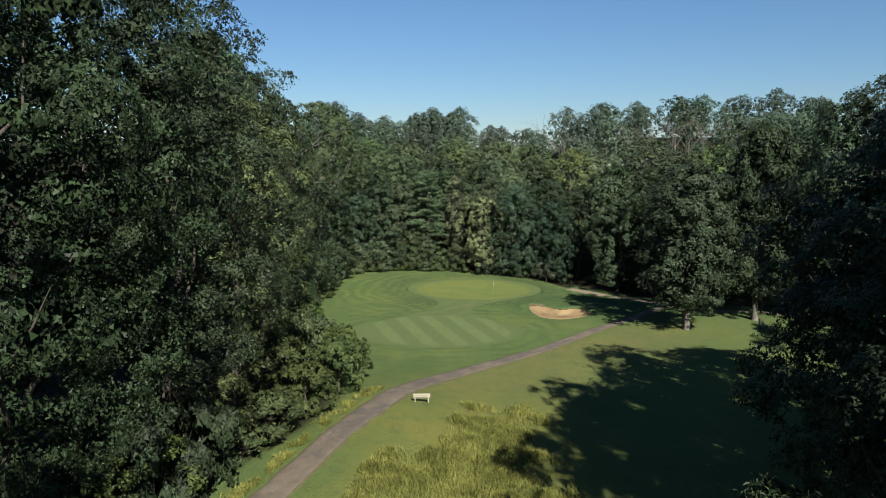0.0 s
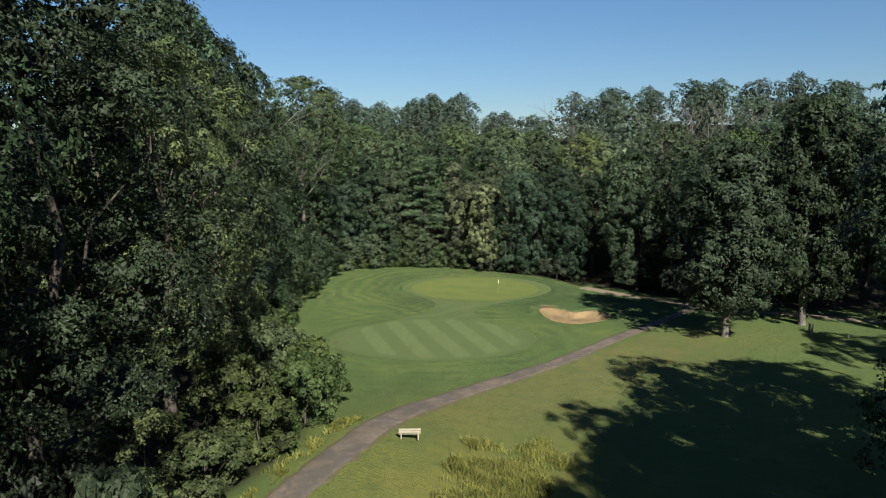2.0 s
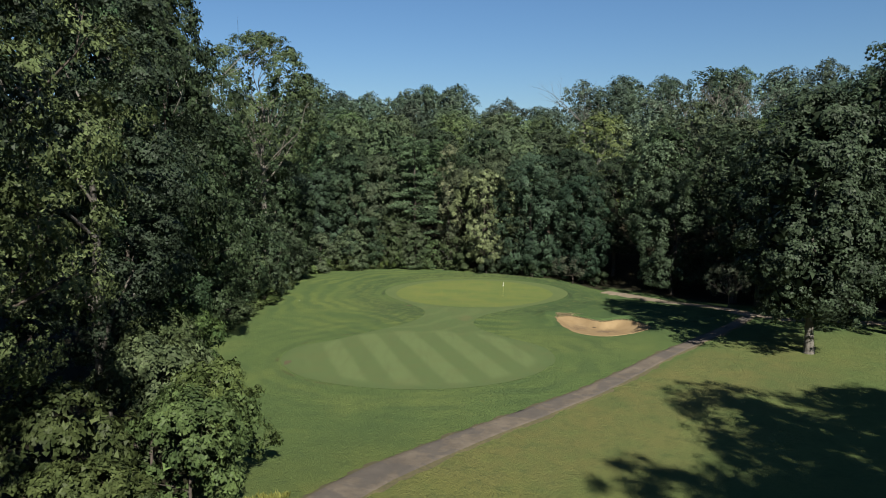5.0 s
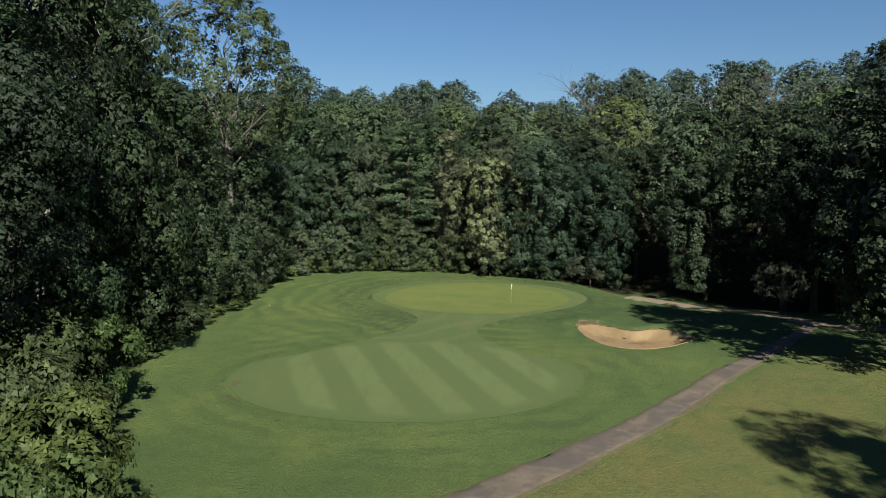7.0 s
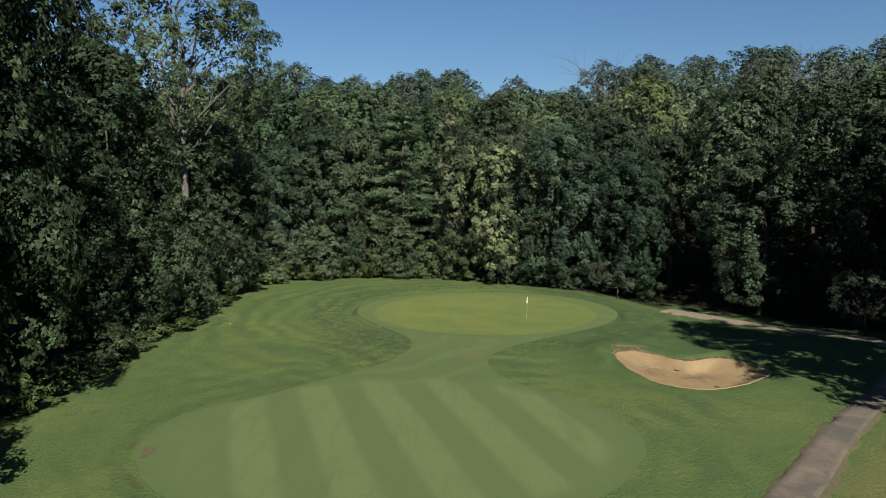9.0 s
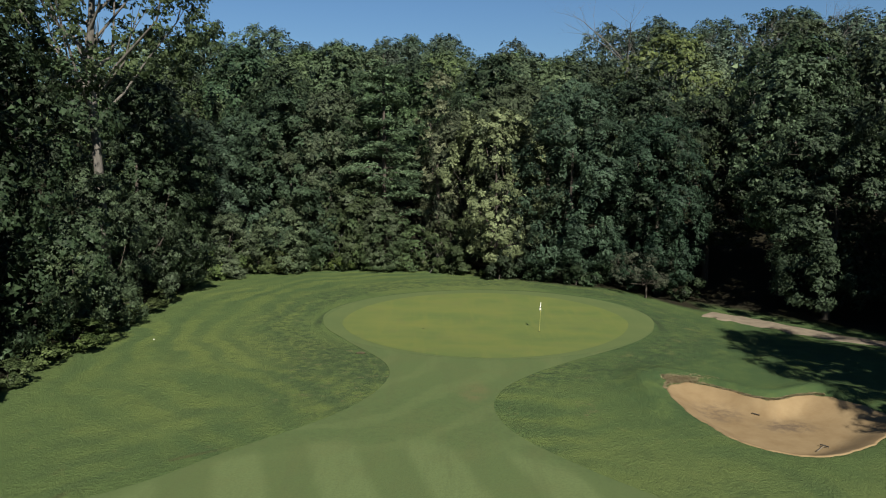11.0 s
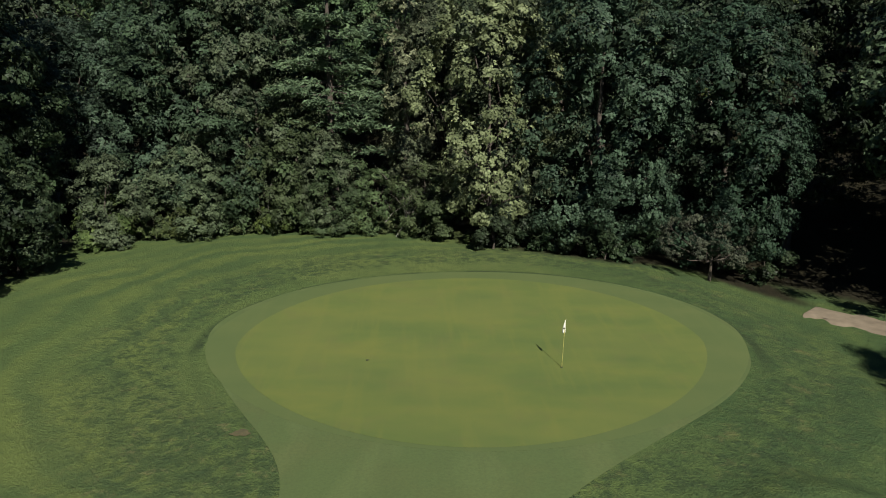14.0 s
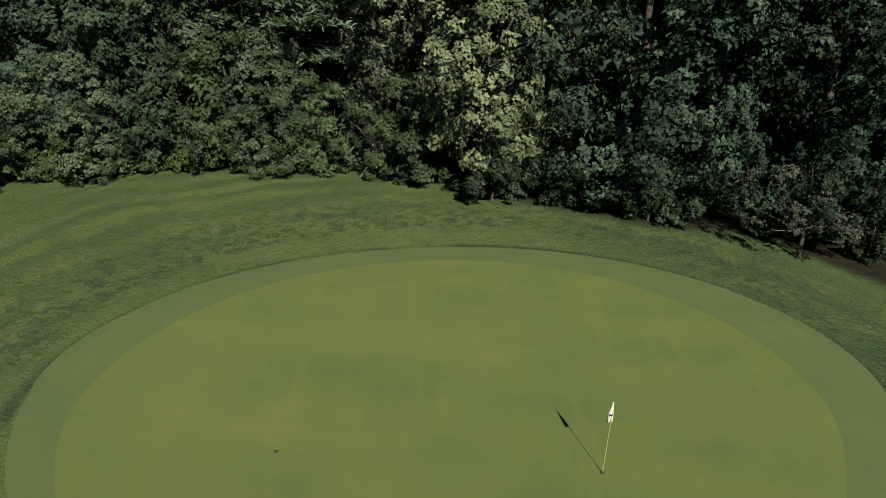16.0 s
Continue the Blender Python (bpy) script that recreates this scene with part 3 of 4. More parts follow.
def crown(rng, radius, low, high, layout, twigs, per_twig, size, material, tufts=22, aspect=0.5, droop=0.5, core=520, flat=0.8, core_size=0, simple=False, even=0.3, core_reach=(0.1, 0.52)):
    """A crown of boughs, each a dome of leafy tufts in drooping sprays, with larger leaves added inside to block light
    and view.
    """
    bc, br = layout
    axis = bc * np.array([0.0, 0.0, 1.0]) * 0.55 + np.array([0, 0, 0.45 * (low + 0.35 * (high - low))])
    outward = unit(bc - axis + np.array([0, 0, 0.02]))
    # tufts on the outer and upper side of each bough
    owner = np.repeat(np.arange(len(br)), tufts)
    td = unit(unit(rng.normal(size=(len(owner), 3))) + outward[owner] * 0.9 + np.array([0, 0, 0.12]))
    td[:, 2] = np.maximum(td[:, 2], -0.8)
    tc = bc[owner] + td * (br[owner] * rng.uniform(0.55, 1.08, len(owner)))[:, None] * np.array([1, 1, flat])
    tr = br[owner] * rng.uniform(0.13, 0.33, len(owner))
    pick = rng.choice(len(tr), twigs * 4, p=tr ** 2 / np.sum(tr ** 2))
    d = unit(unit(rng.normal(size=(twigs * 4, 3))) + td[pick] * 0.7 + np.array([0, 0, 0.08]))
    p = tc[pick] + d * (tr[pick] * rng.uniform(0.35, 1.0, twigs * 4) ** 0.45)[:, None] * np.array([1.0, 1.0, 0.95])
    # no leaves grow in the dark where boughs meet
    outside = np.ones(len(p), bool)
    for c, b in zip(bc, br):
        outside &= np.sum(((p - c) / (b * np.array([1, 1, flat]))) ** 2, 1) > 0.62
    keep = np.nonzero(outside)[0][:twigs]
    pick, d, p = pick[keep], d[keep], p[keep]
    twigs = len(keep)
    # each twig carries a spray of leaves along its drooping line
    step = (np.arange(per_twig) - per_twig / 2)[None, :, None] * size * 0.42
    line = unit(unit(d * np.array([1, 1, 0.15])) + np.array([0, 0, -droop]) + rng.normal(size=(twigs, 3)) * 0.3)
    p = (p[:, None, :] + line[:, None, :] * step).reshape(-1, 3)
    n = len(p)
    p = p + rng.normal(size=(n, 3)) * size * np.array([0.4, 0.4, 0.2])
    nrm = np.repeat(d * 0.7 + td[pick] * 0.5, per_twig, 0) + np.array([0, 0, 0.25]) + rng.normal(size=(n, 3)) * even
    along = np.repeat(line, per_twig, 0) + rng.normal(size=(n, 3)) * 0.6
    v, f = leaves(p, nrm, along, size, rng, aspect, simple)
    if core:
        pick = rng.choice(len(br), core, p=br ** 2 / np.sum(br ** 2))
        dq = unit(rng.normal(size=(core, 3)) + outward[pick] * 0.2)
        q = bc[pick] + dq * (br[pick] * rng.uniform(*core_reach, core))[:, None] * np.array([1, 1, flat])
        q[:, :2] *= rng.uniform(0.45, 1.0, core)[:, None]
        v2, f2 = leaves(q, dq, rng.normal(size=(core, 3)), core_size or size * 1.8, rng, 0.8, simple)
        f = np.concatenate([f, f2 + len(v)])
        v = np.concatenate([v, v2])
    return mesh_of("crown", v, f, material)


def tube(verts, faces, a, b, ra, rb, sides=7):
    a, b = np.array(a, float), np.array(b, float)
    w = (b - a) / (np.linalg.norm(b - a) + 1e-9)
    u = np.cross(w, (0.31, 0.95, 0.1))
    u /= np.linalg.norm(u)
    v = np.cross(w, u)
    ang = np.linspace(0, 2 * math.pi, sides, endpoint=False)
    start = len(verts)
    for c, r in ((a, ra), (b, rb)):
        for q in ang:
            verts.append(c + (u * math.cos(q) + v * math.sin(q)) * r)
    for i in range(sides):
        j = (i + 1) % sides
        faces.append((start + i, start + j, start + sides + j, start + sides + i))


def stem(verts, faces, rng, a, way, length, r, depth, sides=7, bend=0.18, split=3):
    """A tapered, bent stem with branches of its own."""
    p, w = np.array(a, float), np.array(way, float)
    pieces = 4 if depth else 3
    for i in range(pieces):
        w = unit(w + rng.normal(size=3) * bend)
        q = p + w * length / pieces
        r2 = r * (0.82 if depth else 0.6)
        tube(verts, faces, p, q, r, r2, sides)
        if depth and i >= 1:
            for _ in range(split if i == pieces - 1 else 1):
                side = rng.normal(size=3)
                side[2] = abs(side[2]) * 0.5
                nw = unit(w * 0.6 + unit(side) * 0.75)
                stem(verts, faces, rng, q, nw, length * rng.uniform(0.4, 0.6), r2 * 0.55, depth - 1, max(4, sides - 2), bend, split)
        p, r = q, r2


def trunk_mesh(rng, base_r, clear, high, layout, limbs, material, lean=0.04):
    """A tapered trunk with limbs that rise into the boughs."""
    verts, faces = [], []
    top = np.array([rng.normal() * lean * clear, rng.normal() * lean * clear, clear])
    tip = np.array([top[0] * 1.5, top[1] * 1.5, clear + (high - clear) * 0.72])
    tube(verts, faces, (0, 0, -0.6), (0, 0, 0.25), base_r * 1.6, base_r * 1.15, 10)
    tube(verts, faces, (0, 0, 0.25), top * 0.5, base_r * 1.15, base_r * 0.95, 10)
    tube(verts, faces, top * 0.5, top, base_r * 0.95, base_r * 0.85, 10)
    mid = (top + tip) / 2 + np.array([rng.normal(), rng.normal(), 0]) * 0.03 * (high - clear)
    tube(verts, faces, top, mid, base_r * 0.85, base_r * 0.55, 8)
    tube(verts, faces, mid, tip, base_r * 0.55, base_r * 0.15, 6)
    centre, rad = layout
    for i in np.linspace(0, len(rad) - 1, min(limbs, len(rad))).astype(int):
        c = centre[i]
        fork = np.array([0, 0, max(min(clear, high * 0.3), c[2] - np.linalg.norm(c[:2]) * 1.1 - 0.1 * (high - clear))])
        f = np.clip((fork[2] - clear) / (tip[2] - clear + 1e-6), 0, 0.95)
        fork[:2] = top[:2] + (tip[:2] - top[:2]) * f
        r = base_r * (0.42 - 0.25 * f)
        a, way = fork, c - fork
        for k in range(3):
            b = fork + way * (k + 1) / 3 + np.array([0, 0, 0.12 * np.linalg.norm(way) * math.sin((k + 1) * 1.05) * -0.4]) + rng.normal(size=3) * 0.04 * np.linalg.norm(way)
            tube(verts, faces, a, b, r, r * 0.7, 5)
            a, r = b, r * 0.7
        for _ in range(3 if limbs > 12 else 1):
            tube(verts, faces, a, a + unit(rng.normal(size=3) + unit(way) + np.array([0, 0, 0.5])) * rad[i] * rng.uniform(0.5, 0.9), r, r * 0.3, 4)
    return mesh_of("trunk", verts, faces, material, True)


def make_tree(name, seed, x, y, radius, high, low, leaf, twigs, material, label, bark=None, boughs=22, reach=(0.27, 0.42), per_twig=4, limbs=6, bulge=0.45, category="tree", group="", base_r=None, turn=0, flat=0.8, lean=0.04, **more):
    rng = np.random.default_rng(seed)
    tree = new(name)
    tree.matrix_world = pose(x, y, at(x, y), 0, 0, turn)
    layout = bough_layout(rng, radius, low, high, boughs, bulge, reach, flat)
    t = new("trunk", trunk_mesh(rng, base_r or (0.014 * high + 0.05), max(low * 1.05, high * 0.16), high * 0.95, layout, limbs, bark or BARK, lean))
    t.parent = tree
    c = new("crown", crown(rng, radius, low, high, layout, twigs, per_twig, leaf, material, flat=flat, **more))
    c.parent = tree
    return tagged(tree, label, category, group)


def plant(proto, x, y, scale, turn, tall=1.0, sink=0.0):
    m = pose(x, y, at(x, y) - sink, 0, 0, turn) @ Matrix.Diagonal((scale, scale, scale * tall, 1))
    return copy_thing(proto, m)


rng = np.random.default_rng(4)
# woods behind the green: the first of each kind, then copies along the edge
WOODS = "trees of the woods behind the green"
FINE = dict(leaf=0.17, twigs=7600, per_twig=6, aspect=0.95, core=4600, core_size=0.38, boughs=28, reach=(0.34, 0.52), flat=1.15, simple=True)
MIDDLE = dict(leaf=0.23, twigs=5600, per_twig=5, aspect=0.9, core=3000, core_size=0.45, boughs=26, reach=(0.34, 0.52), flat=1.1, simple=True)
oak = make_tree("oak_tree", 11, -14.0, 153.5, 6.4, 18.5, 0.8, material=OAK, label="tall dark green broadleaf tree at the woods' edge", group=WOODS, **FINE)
maple = make_tree("maple_tree", 12, -9.6, 156.0, 6.2, 18.5, 1.0, material=MAPLE, label="tall mid-green broadleaf tree at the woods' edge", group=WOODS, **FINE)
walnut = make_tree("walnut_tree", 13, 11.0, 152.5, 6.4, 19, 1.0, material=WALNUT, label="broad olive-green tree with drooping leaves", group=WOODS, droop=0.9, **FINE)
locust = make_tree("locust_tree", 14, 15.6, 146.6, 6.2, 19, 0.6, material=LOCUST, label="dense tree with fine feathery blue-green leaves", group=WOODS, bulge=0.5, **dict(FINE, leaf=0.15, twigs=9500))
high_walnut = make_tree("walnut_tree", 17, 36.0, 145.0, 6.6, 21, 4.2, material=DULL_SHADED, label="high-crowned tree with open shade beneath", group=WOODS, droop=0.8, **MIDDLE)
high_oak = make_tree("oak_tree", 18, 40.5, 128.0, 6.4, 22, 3.8, material=DULL_SHADED, label="high-crowned dark tree with open shade beneath", group=WOODS, **MIDDLE)
BACK = dict(leaf=0.28, twigs=3300, per_twig=4, aspect=0.95, core=1700, core_size=0.6, boughs=22, reach=(0.36, 0.54), flat=1.15, simple=True)
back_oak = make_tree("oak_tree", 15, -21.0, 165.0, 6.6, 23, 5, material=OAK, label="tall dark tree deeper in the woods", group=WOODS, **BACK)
back_maple = make_tree("maple_tree", 16, -10.0, 166.0, 6.3, 23, 6, material=MAPLE, label="tall green tree deeper in the woods", group=WOODS, bulge=0.55, **BACK)
taken = [(-14.0, 153.5), (-9.6, 156.0), (-3.6, 151.0), (-3.2, 155.0), (16.0, 148.0), (22.5, 149.0), (11.0, 152.5), (8.4, 147.0), (-2.5, 154.5), (-21.0, 165.0), (-10.0, 166.0), (36.0, 145.0), (40.5, 128.0), (34.0, 134.5), (27.5, 144.0)]


def free(x, y, gap):
    return all((x - a) ** 2 + (y - b) ** 2 > gap * gap for a, b in taken)


for x in np.arange(-24, 84, 5.9):
    xx, yy = x + rng.uniform(-1, 1), edge_of_woods(x) - 1.0 - 1.8 * (8 < x < 22) + 4.0 * (24 < x < 40) + rng.uniform(-0.8, 1.5)
    if free(xx, yy, 4.0):
        plant((oak, maple, walnut, locust)[int(rng.integers(4))] if x < 26 else (high_walnut, high_oak)[int(rng.integers(2))] if x < 48 else (back_oak, back_maple)[int(rng.integers(2))], xx, yy, rng.uniform(0.82, 1.06) - 0.06 * smooth01(xx, 10, 20) - 0.06 * smooth01(xx, 30, 40), rng.uniform(0, 360))
plant(oak, 34.3, 134.6, 0.9, 40)
plant(high_oak, 22.5, 148.2, 0.9, 150)
plant(high_walnut, 28.8, 146.5, 0.85, 200)
for x in np.arange(-36, 100, 6.4):
    xx, yy = x + rng.uniform(-2, 2), edge_of_woods(x) + 9 + rng.uniform(-2, 2)
    if free(xx, yy, 4.5):
        plant((back_oak, back_maple)[int(rng.integers(2))], xx, yy, rng.uniform(0.86, 1.02) - 0.1 * smooth01(xx, 6, 16), rng.uniform(0, 360))

# hillside beyond
HILL = "trees of the wooded hillside"
COARSE = dict(leaf=0.32, twigs=2400, per_twig=4, aspect=0.95, boughs=22, core=650, core_size=0.9, reach=(0.4, 0.58), flat=1.05, tufts=26, core_reach=(0.3, 0.78), group=HILL, simple=True)
FAR = dict(COARSE, leaf=0.4, twigs=1300, core=600, core_size=1.0, boughs=18)
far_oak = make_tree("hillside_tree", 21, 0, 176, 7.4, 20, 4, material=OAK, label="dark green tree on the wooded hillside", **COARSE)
far_maple = make_tree("hillside_tree", 22, 14, 174, 7.8, 19.5, 4, material=HILLSIDE, label="green tree on the wooded hillside", bulge=0.55, **COARSE)
far_light = make_tree("hillside_tree", 24, 30.5, 166, 7.0, 21.5, 4, material=LIGHT, label="pale yellow-green tree with grey limbs among darker crowns", bark=PALE_BARK, **dict(COARSE, limbs=14, core=150))
far_walnut = make_tree("hillside_tree", 23, 22, 172, 7.2, 19, 3, material=WALNUT, label="olive-green tree on the wooded hillside", **COARSE)
top_oak = make_tree("hillside_tree", 25, -3, 274, 7.5, 18, 3, material=CREST_HAZY, label="blue-green tree along the crest of the hill", **FAR)
top_maple = make_tree("hillside_tree", 26, -12, 262, 7.5, 17, 3, material=CREST_HAZY, label="dark blue-green tree on the crest of the hill", bulge=0.55, **FAR)
for d in (20, 31, 44, 58, 74, 91, 108, 125, 145):
    for x in np.arange(-44, 60 + 0.55 * d, 11.0 + d * 0.012):
        xx = x + rng.uniform(-3, 3)
        yy = edge_of_woods(xx) + d + rng.uniform(-4, 4)
        if d > 130 and xx < 45 or abs(xx - 30) < 6 and yy < 176:
            continue
        size = rng.uniform(0.82, 1.0)
        if d > 80:
            size *= 1 + 0.14 * math.exp(-((xx + 2) / 9) ** 2) - 0.22 * smooth01(xx, 9, 15) * smooth01(xx, 36, 31) + 0.06 * smooth01(xx, 44, 52)
        if 52 < xx < 88 and 186 < yy < 222:
            size *= 0.55
        if d < 65:
            plant((far_oak, far_maple, far_walnut, far_maple, far_oak, far_maple, far_walnut)[int(rng.integers(7))], xx, yy, size, rng.uniform(0, 360), rng.uniform(0.92, 1.06))
        else:
            plant((top_oak, top_maple)[int(rng.integers(2))], xx, yy, size, rng.uniform(0, 360), rng.uniform(0.92, 1.08))


def make_bare_tree(seed, x, y, high, label):
    rng = np.random.default_rng(seed)
    tree = new("bare_tree")
    tree.matrix_world = pose(x, y, at(x, y))
    verts, faces = [], []
    stem(verts, faces, rng, (0, 0, -0.5), (0.02, 0.03, 1), high * 0.78, 0.34, 3, 8, 0.07, 3)
    t = new("trunk", mesh_of("trunk", verts, faces, GREY_BARK, True))
    t.parent = tree
    return tagged(tree, label, "dead tree", "bare trees on the hillside")


bare = make_bare_tree(91, 70, 210, 16, "leafless grey tree standing among the green crowns")
for x, y, s in ((62, 212, 0.95), (66, 206, 1.0), (75, 207, 0.9), (79, 212, 0.85), (84, 208, 0.85), (55, 208, 0.9), (58, 203, 1.0), (71, 203, 0.9), (34, 190, 1.3)):
    plant(bare, x, y, s, rng.uniform(0, 360), rng.uniform(0.95, 1.1))

plant(far_light, -29, 152, 0.62, 40, 1.05)

# left side of the fairway
LEFT = "trees along the woods beside the fairway"
SIDE = dict(leaf=0.22, twigs=6400, per_twig=4, aspect=0.9, group=LEFT, core=2600, core_size=0.42, boughs=34, reach=(0.3, 0.46), flat=0.95, simple=True)
left_tree = make_tree("sycamore_tree", 31, -23.0, 131.4, 8.8, 34.5, 18, material=TALL, label="very tall tree rising above the woods' edge", bark=GREY_BARK, base_r=0.36, **dict(SIDE, boughs=34, reach=(0.28, 0.42), limbs=26, core=900, twigs=9500))
left_dark = make_tree("oak_tree", 32, -24.6, 118.5, 6.8, 23, 0.8, material=DULL_SHADED, label="dark broadleaf tree leaning over the grass", **SIDE)
left_mid = make_tree("elm_tree", 33, -26.6, 105.0, 6.2, 20, 0.5, material=DULL_SHADED, label="broadleaf tree with foliage down to the grass", **SIDE)
left_light = make_tree("maple_tree", 34, -23.5, 138.5, 5.6, 19, 0.6, material=DULL_SHADED, label="dark green tree at the corner of the woods", **SIDE)
for x, y, s, kind, tall in ((-24.5, 145, 0.95, 3, 1.0), (-27.5, 129, 0.9, 2, 1.1), (-30.5, 112, 1.1, 1, 1.45), (-30, 122, 0.9, 2, 1.3), (-25.5, 113, 0.8, 1, 1.0), (-22.8, 97.5, 1.0, 1, 1.4), (-23, 89.5, 0.9, 1, 1.1), (-35, 126, 1.25, 0, 1.15),
                            (-35, 114, 1.25, 0, 1.35), (-34, 102, 1.3, 0, 1.3), (-32, 90, 1.2, 0, 1.35), (-29, 80, 1.15, 0, 1.2), (-38, 121, 1.25, 0, 1.45), (-35, 139, 1.2, 3, 1.1)):
    plant((back_oak, left_dark, left_mid, left_light)[kind], x, y, s, rng.uniform(0, 360), tall)

# great trees close by
NEAR = "great trees beside the flight line"
GREAT = dict(group=NEAR, per_twig=6, limbs=16, aspect=0.42, flat=0.55, tufts=20, even=0.28, droop=0.7)
near_left = make_tree("oak_tree", 41, -19.4, 47.0, 10.2, 36, 8.5, 0.19, 14500, DULL_SHADED, "great dark broadleaf tree towering over the path", boughs=48, reach=(0.27, 0.42), core=22000, core_size=0.3, core_reach=(0.05, 0.58), base_r=0.42, simple=True, **dict(GREAT, aspect=0.65, limbs=9, even=0.6))
plant(near_left, -20.8, 30.5, 0.98, 130, 1.14)
# two unseen tall trees, added to block sun from the left-hand foliage
plant(back_oak, -15.5, 5.0, 1.25, 40, 1.6)
plant(back_oak, -24.0, 8.0, 1.3, 200, 1.55)
near_maple = make_tree("maple_tree", 42, -19.3, 63.0, 9.0, 29, 7.5, 0.19, 10500, SUNLIT, "great broadleaf tree with leaves brightened for sun above the bushes", boughs=44, reach=(0.27, 0.42), core=6000, core_size=0.3, simple=True, **dict(GREAT, aspect=0.65))
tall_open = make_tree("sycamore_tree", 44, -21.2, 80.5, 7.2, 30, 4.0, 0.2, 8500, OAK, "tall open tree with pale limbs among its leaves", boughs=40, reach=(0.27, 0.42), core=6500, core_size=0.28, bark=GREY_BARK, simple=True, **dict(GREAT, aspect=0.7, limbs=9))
for x, y, size, turn, tall in ((-33, 60, 1.6, 80, 1.0), (-33, 42, 1.6, 200, 1.05), (-29, 71, 1.25, 10, 1.1), (-38, 26, 1.6, 150, 1.0)):
    plant(back_oak, x, y, size, turn, tall)
near_right = make_tree("walnut_tree", 43, 34.5, 51.0, 10.4, 30, 3.0, 0.22, 7800, DULL_SHADED, "great broadleaf tree that shades the slope", boughs=44, reach=(0.28, 0.44), core=6500, core_size=0.5, simple=True, **dict(GREAT, aspect=0.75))
# trees out of view, added to shade the slope and the great tree
for x, y, size, turn, tall in ((45, 54, 1.5, 100, 0.75), (46, 45, 1.4, 210, 1.1), (31, 22, 1.5, 30, 1.2), (38.5, 33, 1.5, 70, 1.1), (33.5, 13, 1.6, 120, 1.25), (28, 5, 1.6, 250, 1.25), (41, 18, 1.6, 20, 1.2), (60, 62, 1.4, 160, 0.95)):
    plant(back_oak, x, y, size, turn, tall)
plant(near_right, 25.2, 34.5, 0.87, 140, 1.05)
plant(near_right, 29.3, 42.0, 0.8, 250, 1.12)
make_tree("sumac_tree", 46, 14.0, 27.5, 3.6, 10.2, 3.0, 0.34, 1500, DULL_SHADED, "low tree with long drooping compound leaves", boughs=14, per_twig=6, droop=0.3, aspect=0.35, core=200)

# trees on the grass by the lane
LANE = "trees standing on the grass by the lane"
lane_tree = make_tree("maple_tree", 51, 35.4, 98.9, 8.4, 23.5, 2.8, 0.23, 9500, DULL_SHADED, "shade tree with a bare grey trunk on the grass", group=LANE, bark=GREY_BARK, boughs=40, reach=(0.28, 0.44), base_r=0.40, aspect=0.9, core=8000, core_size=0.7, core_reach=(0.1, 0.8), simple=True)
plant(lane_tree, 48.0, 105.0, 1.05, 120, 1.18, 0.0)
# two unseen trees added on the right to shade the woods past the lane
plant(back_oak, 59, 101.0, 1.25, 20, 1.1)
plant(back_oak, 66, 92.0, 1.15, 200)

yellow = make_tree("yellowing_tree", 61, 8.2, 147.4, 4.7, 16.2, 1.6, 0.19, 5200, YELLOWING, "slender tree with pale yellow-green leaves", boughs=26, reach=(0.3, 0.46), core=700, core_size=0.3, limbs=14, per_twig=5, aspect=0.9, bulge=0.68, turn=60, flat=1.1, simple=True)
make_tree("yellowing_tree", 62, 2.4, 153.0, 2.6, 20.5, 3.0, 0.19, 2600, FADED, "slim tree with faded grey-green leaves behind the pine", boughs=20, reach=(0.3, 0.5), core=300, core_size=0.3, per_twig=5, aspect=0.7, bulge=0.6, flat=1.4, simple=True)


def make_pine(seed, x, y, high):
    """A white pine: tiers of level branches with upturned tufts of needles."""
    rng = np.random.default_rng(seed)
    tree = new("pine_tree")
    tree.matrix_world = pose(x, y, at(x, y))
    verts, faces = [], []
    tube(verts, faces, (0, 0, -0.5), (0, 0, high * 0.5), 0.32, 0.22, 10)
    tube(verts, faces, (0, 0, high * 0.5), (0.1, 0, high), 0.22, 0.03, 8)
    pos, way = [], []
    z = 6.8
    while z < high - 0.6:
        reach = 5.0 * (1 - (z / high) ** 2.4) + 0.9
        for a in np.arange(4) * 1.571 + rng.uniform(0, 6) + rng.uniform(-0.4, 0.4, 4):
            r = reach * rng.uniform(0.3, 1.2)
            lift, zz = rng.uniform(-0.2, 0.35), z + rng.uniform(-0.9, 0.9)
            w = np.array([math.cos(a), math.sin(a), lift])
            tube(verts, faces, (0, 0, zz), w * r + (0, 0, zz), 0.07, 0.015, 5)
            for s in np.linspace(0.3, 1.0, 8):
                spread = r * 0.42 * (1.25 - s)
                for q in (-1, -0.4, 0.4, 1):
                    side = np.array([-math.sin(a), math.cos(a), 0]) * q * (spread + 0.2) * rng.uniform(0.6, 1.2)
                    pos.append(w * r * s + side + (0, 0, zz + rng.uniform(0, 0.3)))
                    way.append(w + side * 0.5 + (0, 0, 0.35))
        z += rng.uniform(0.9, 1.7)
    pos, way = np.repeat(np.array(pos), 7, 0), np.repeat(np.array(way), 7, 0)
    n = len(pos)
    pos = pos + rng.normal(size=(n, 3)) * (0.24, 0.24, 0.12)
    v, f = leaves(pos, np.array([0, 0, 1.0]) + rng.normal(size=(n, 3)) * 0.5, way + rng.normal(size=(n, 3)) * 0.5, 0.5, rng, 0.3)
    t = new("trunk", mesh_of("trunk", verts, faces, BARK, True))
    t.parent = tree
    c = new("crown", mesh_of("crown", v, f, NEEDLES))
    c.parent = tree
    return tagged(tree, "white pine with level tiers of blue-green needles", "pine tree")


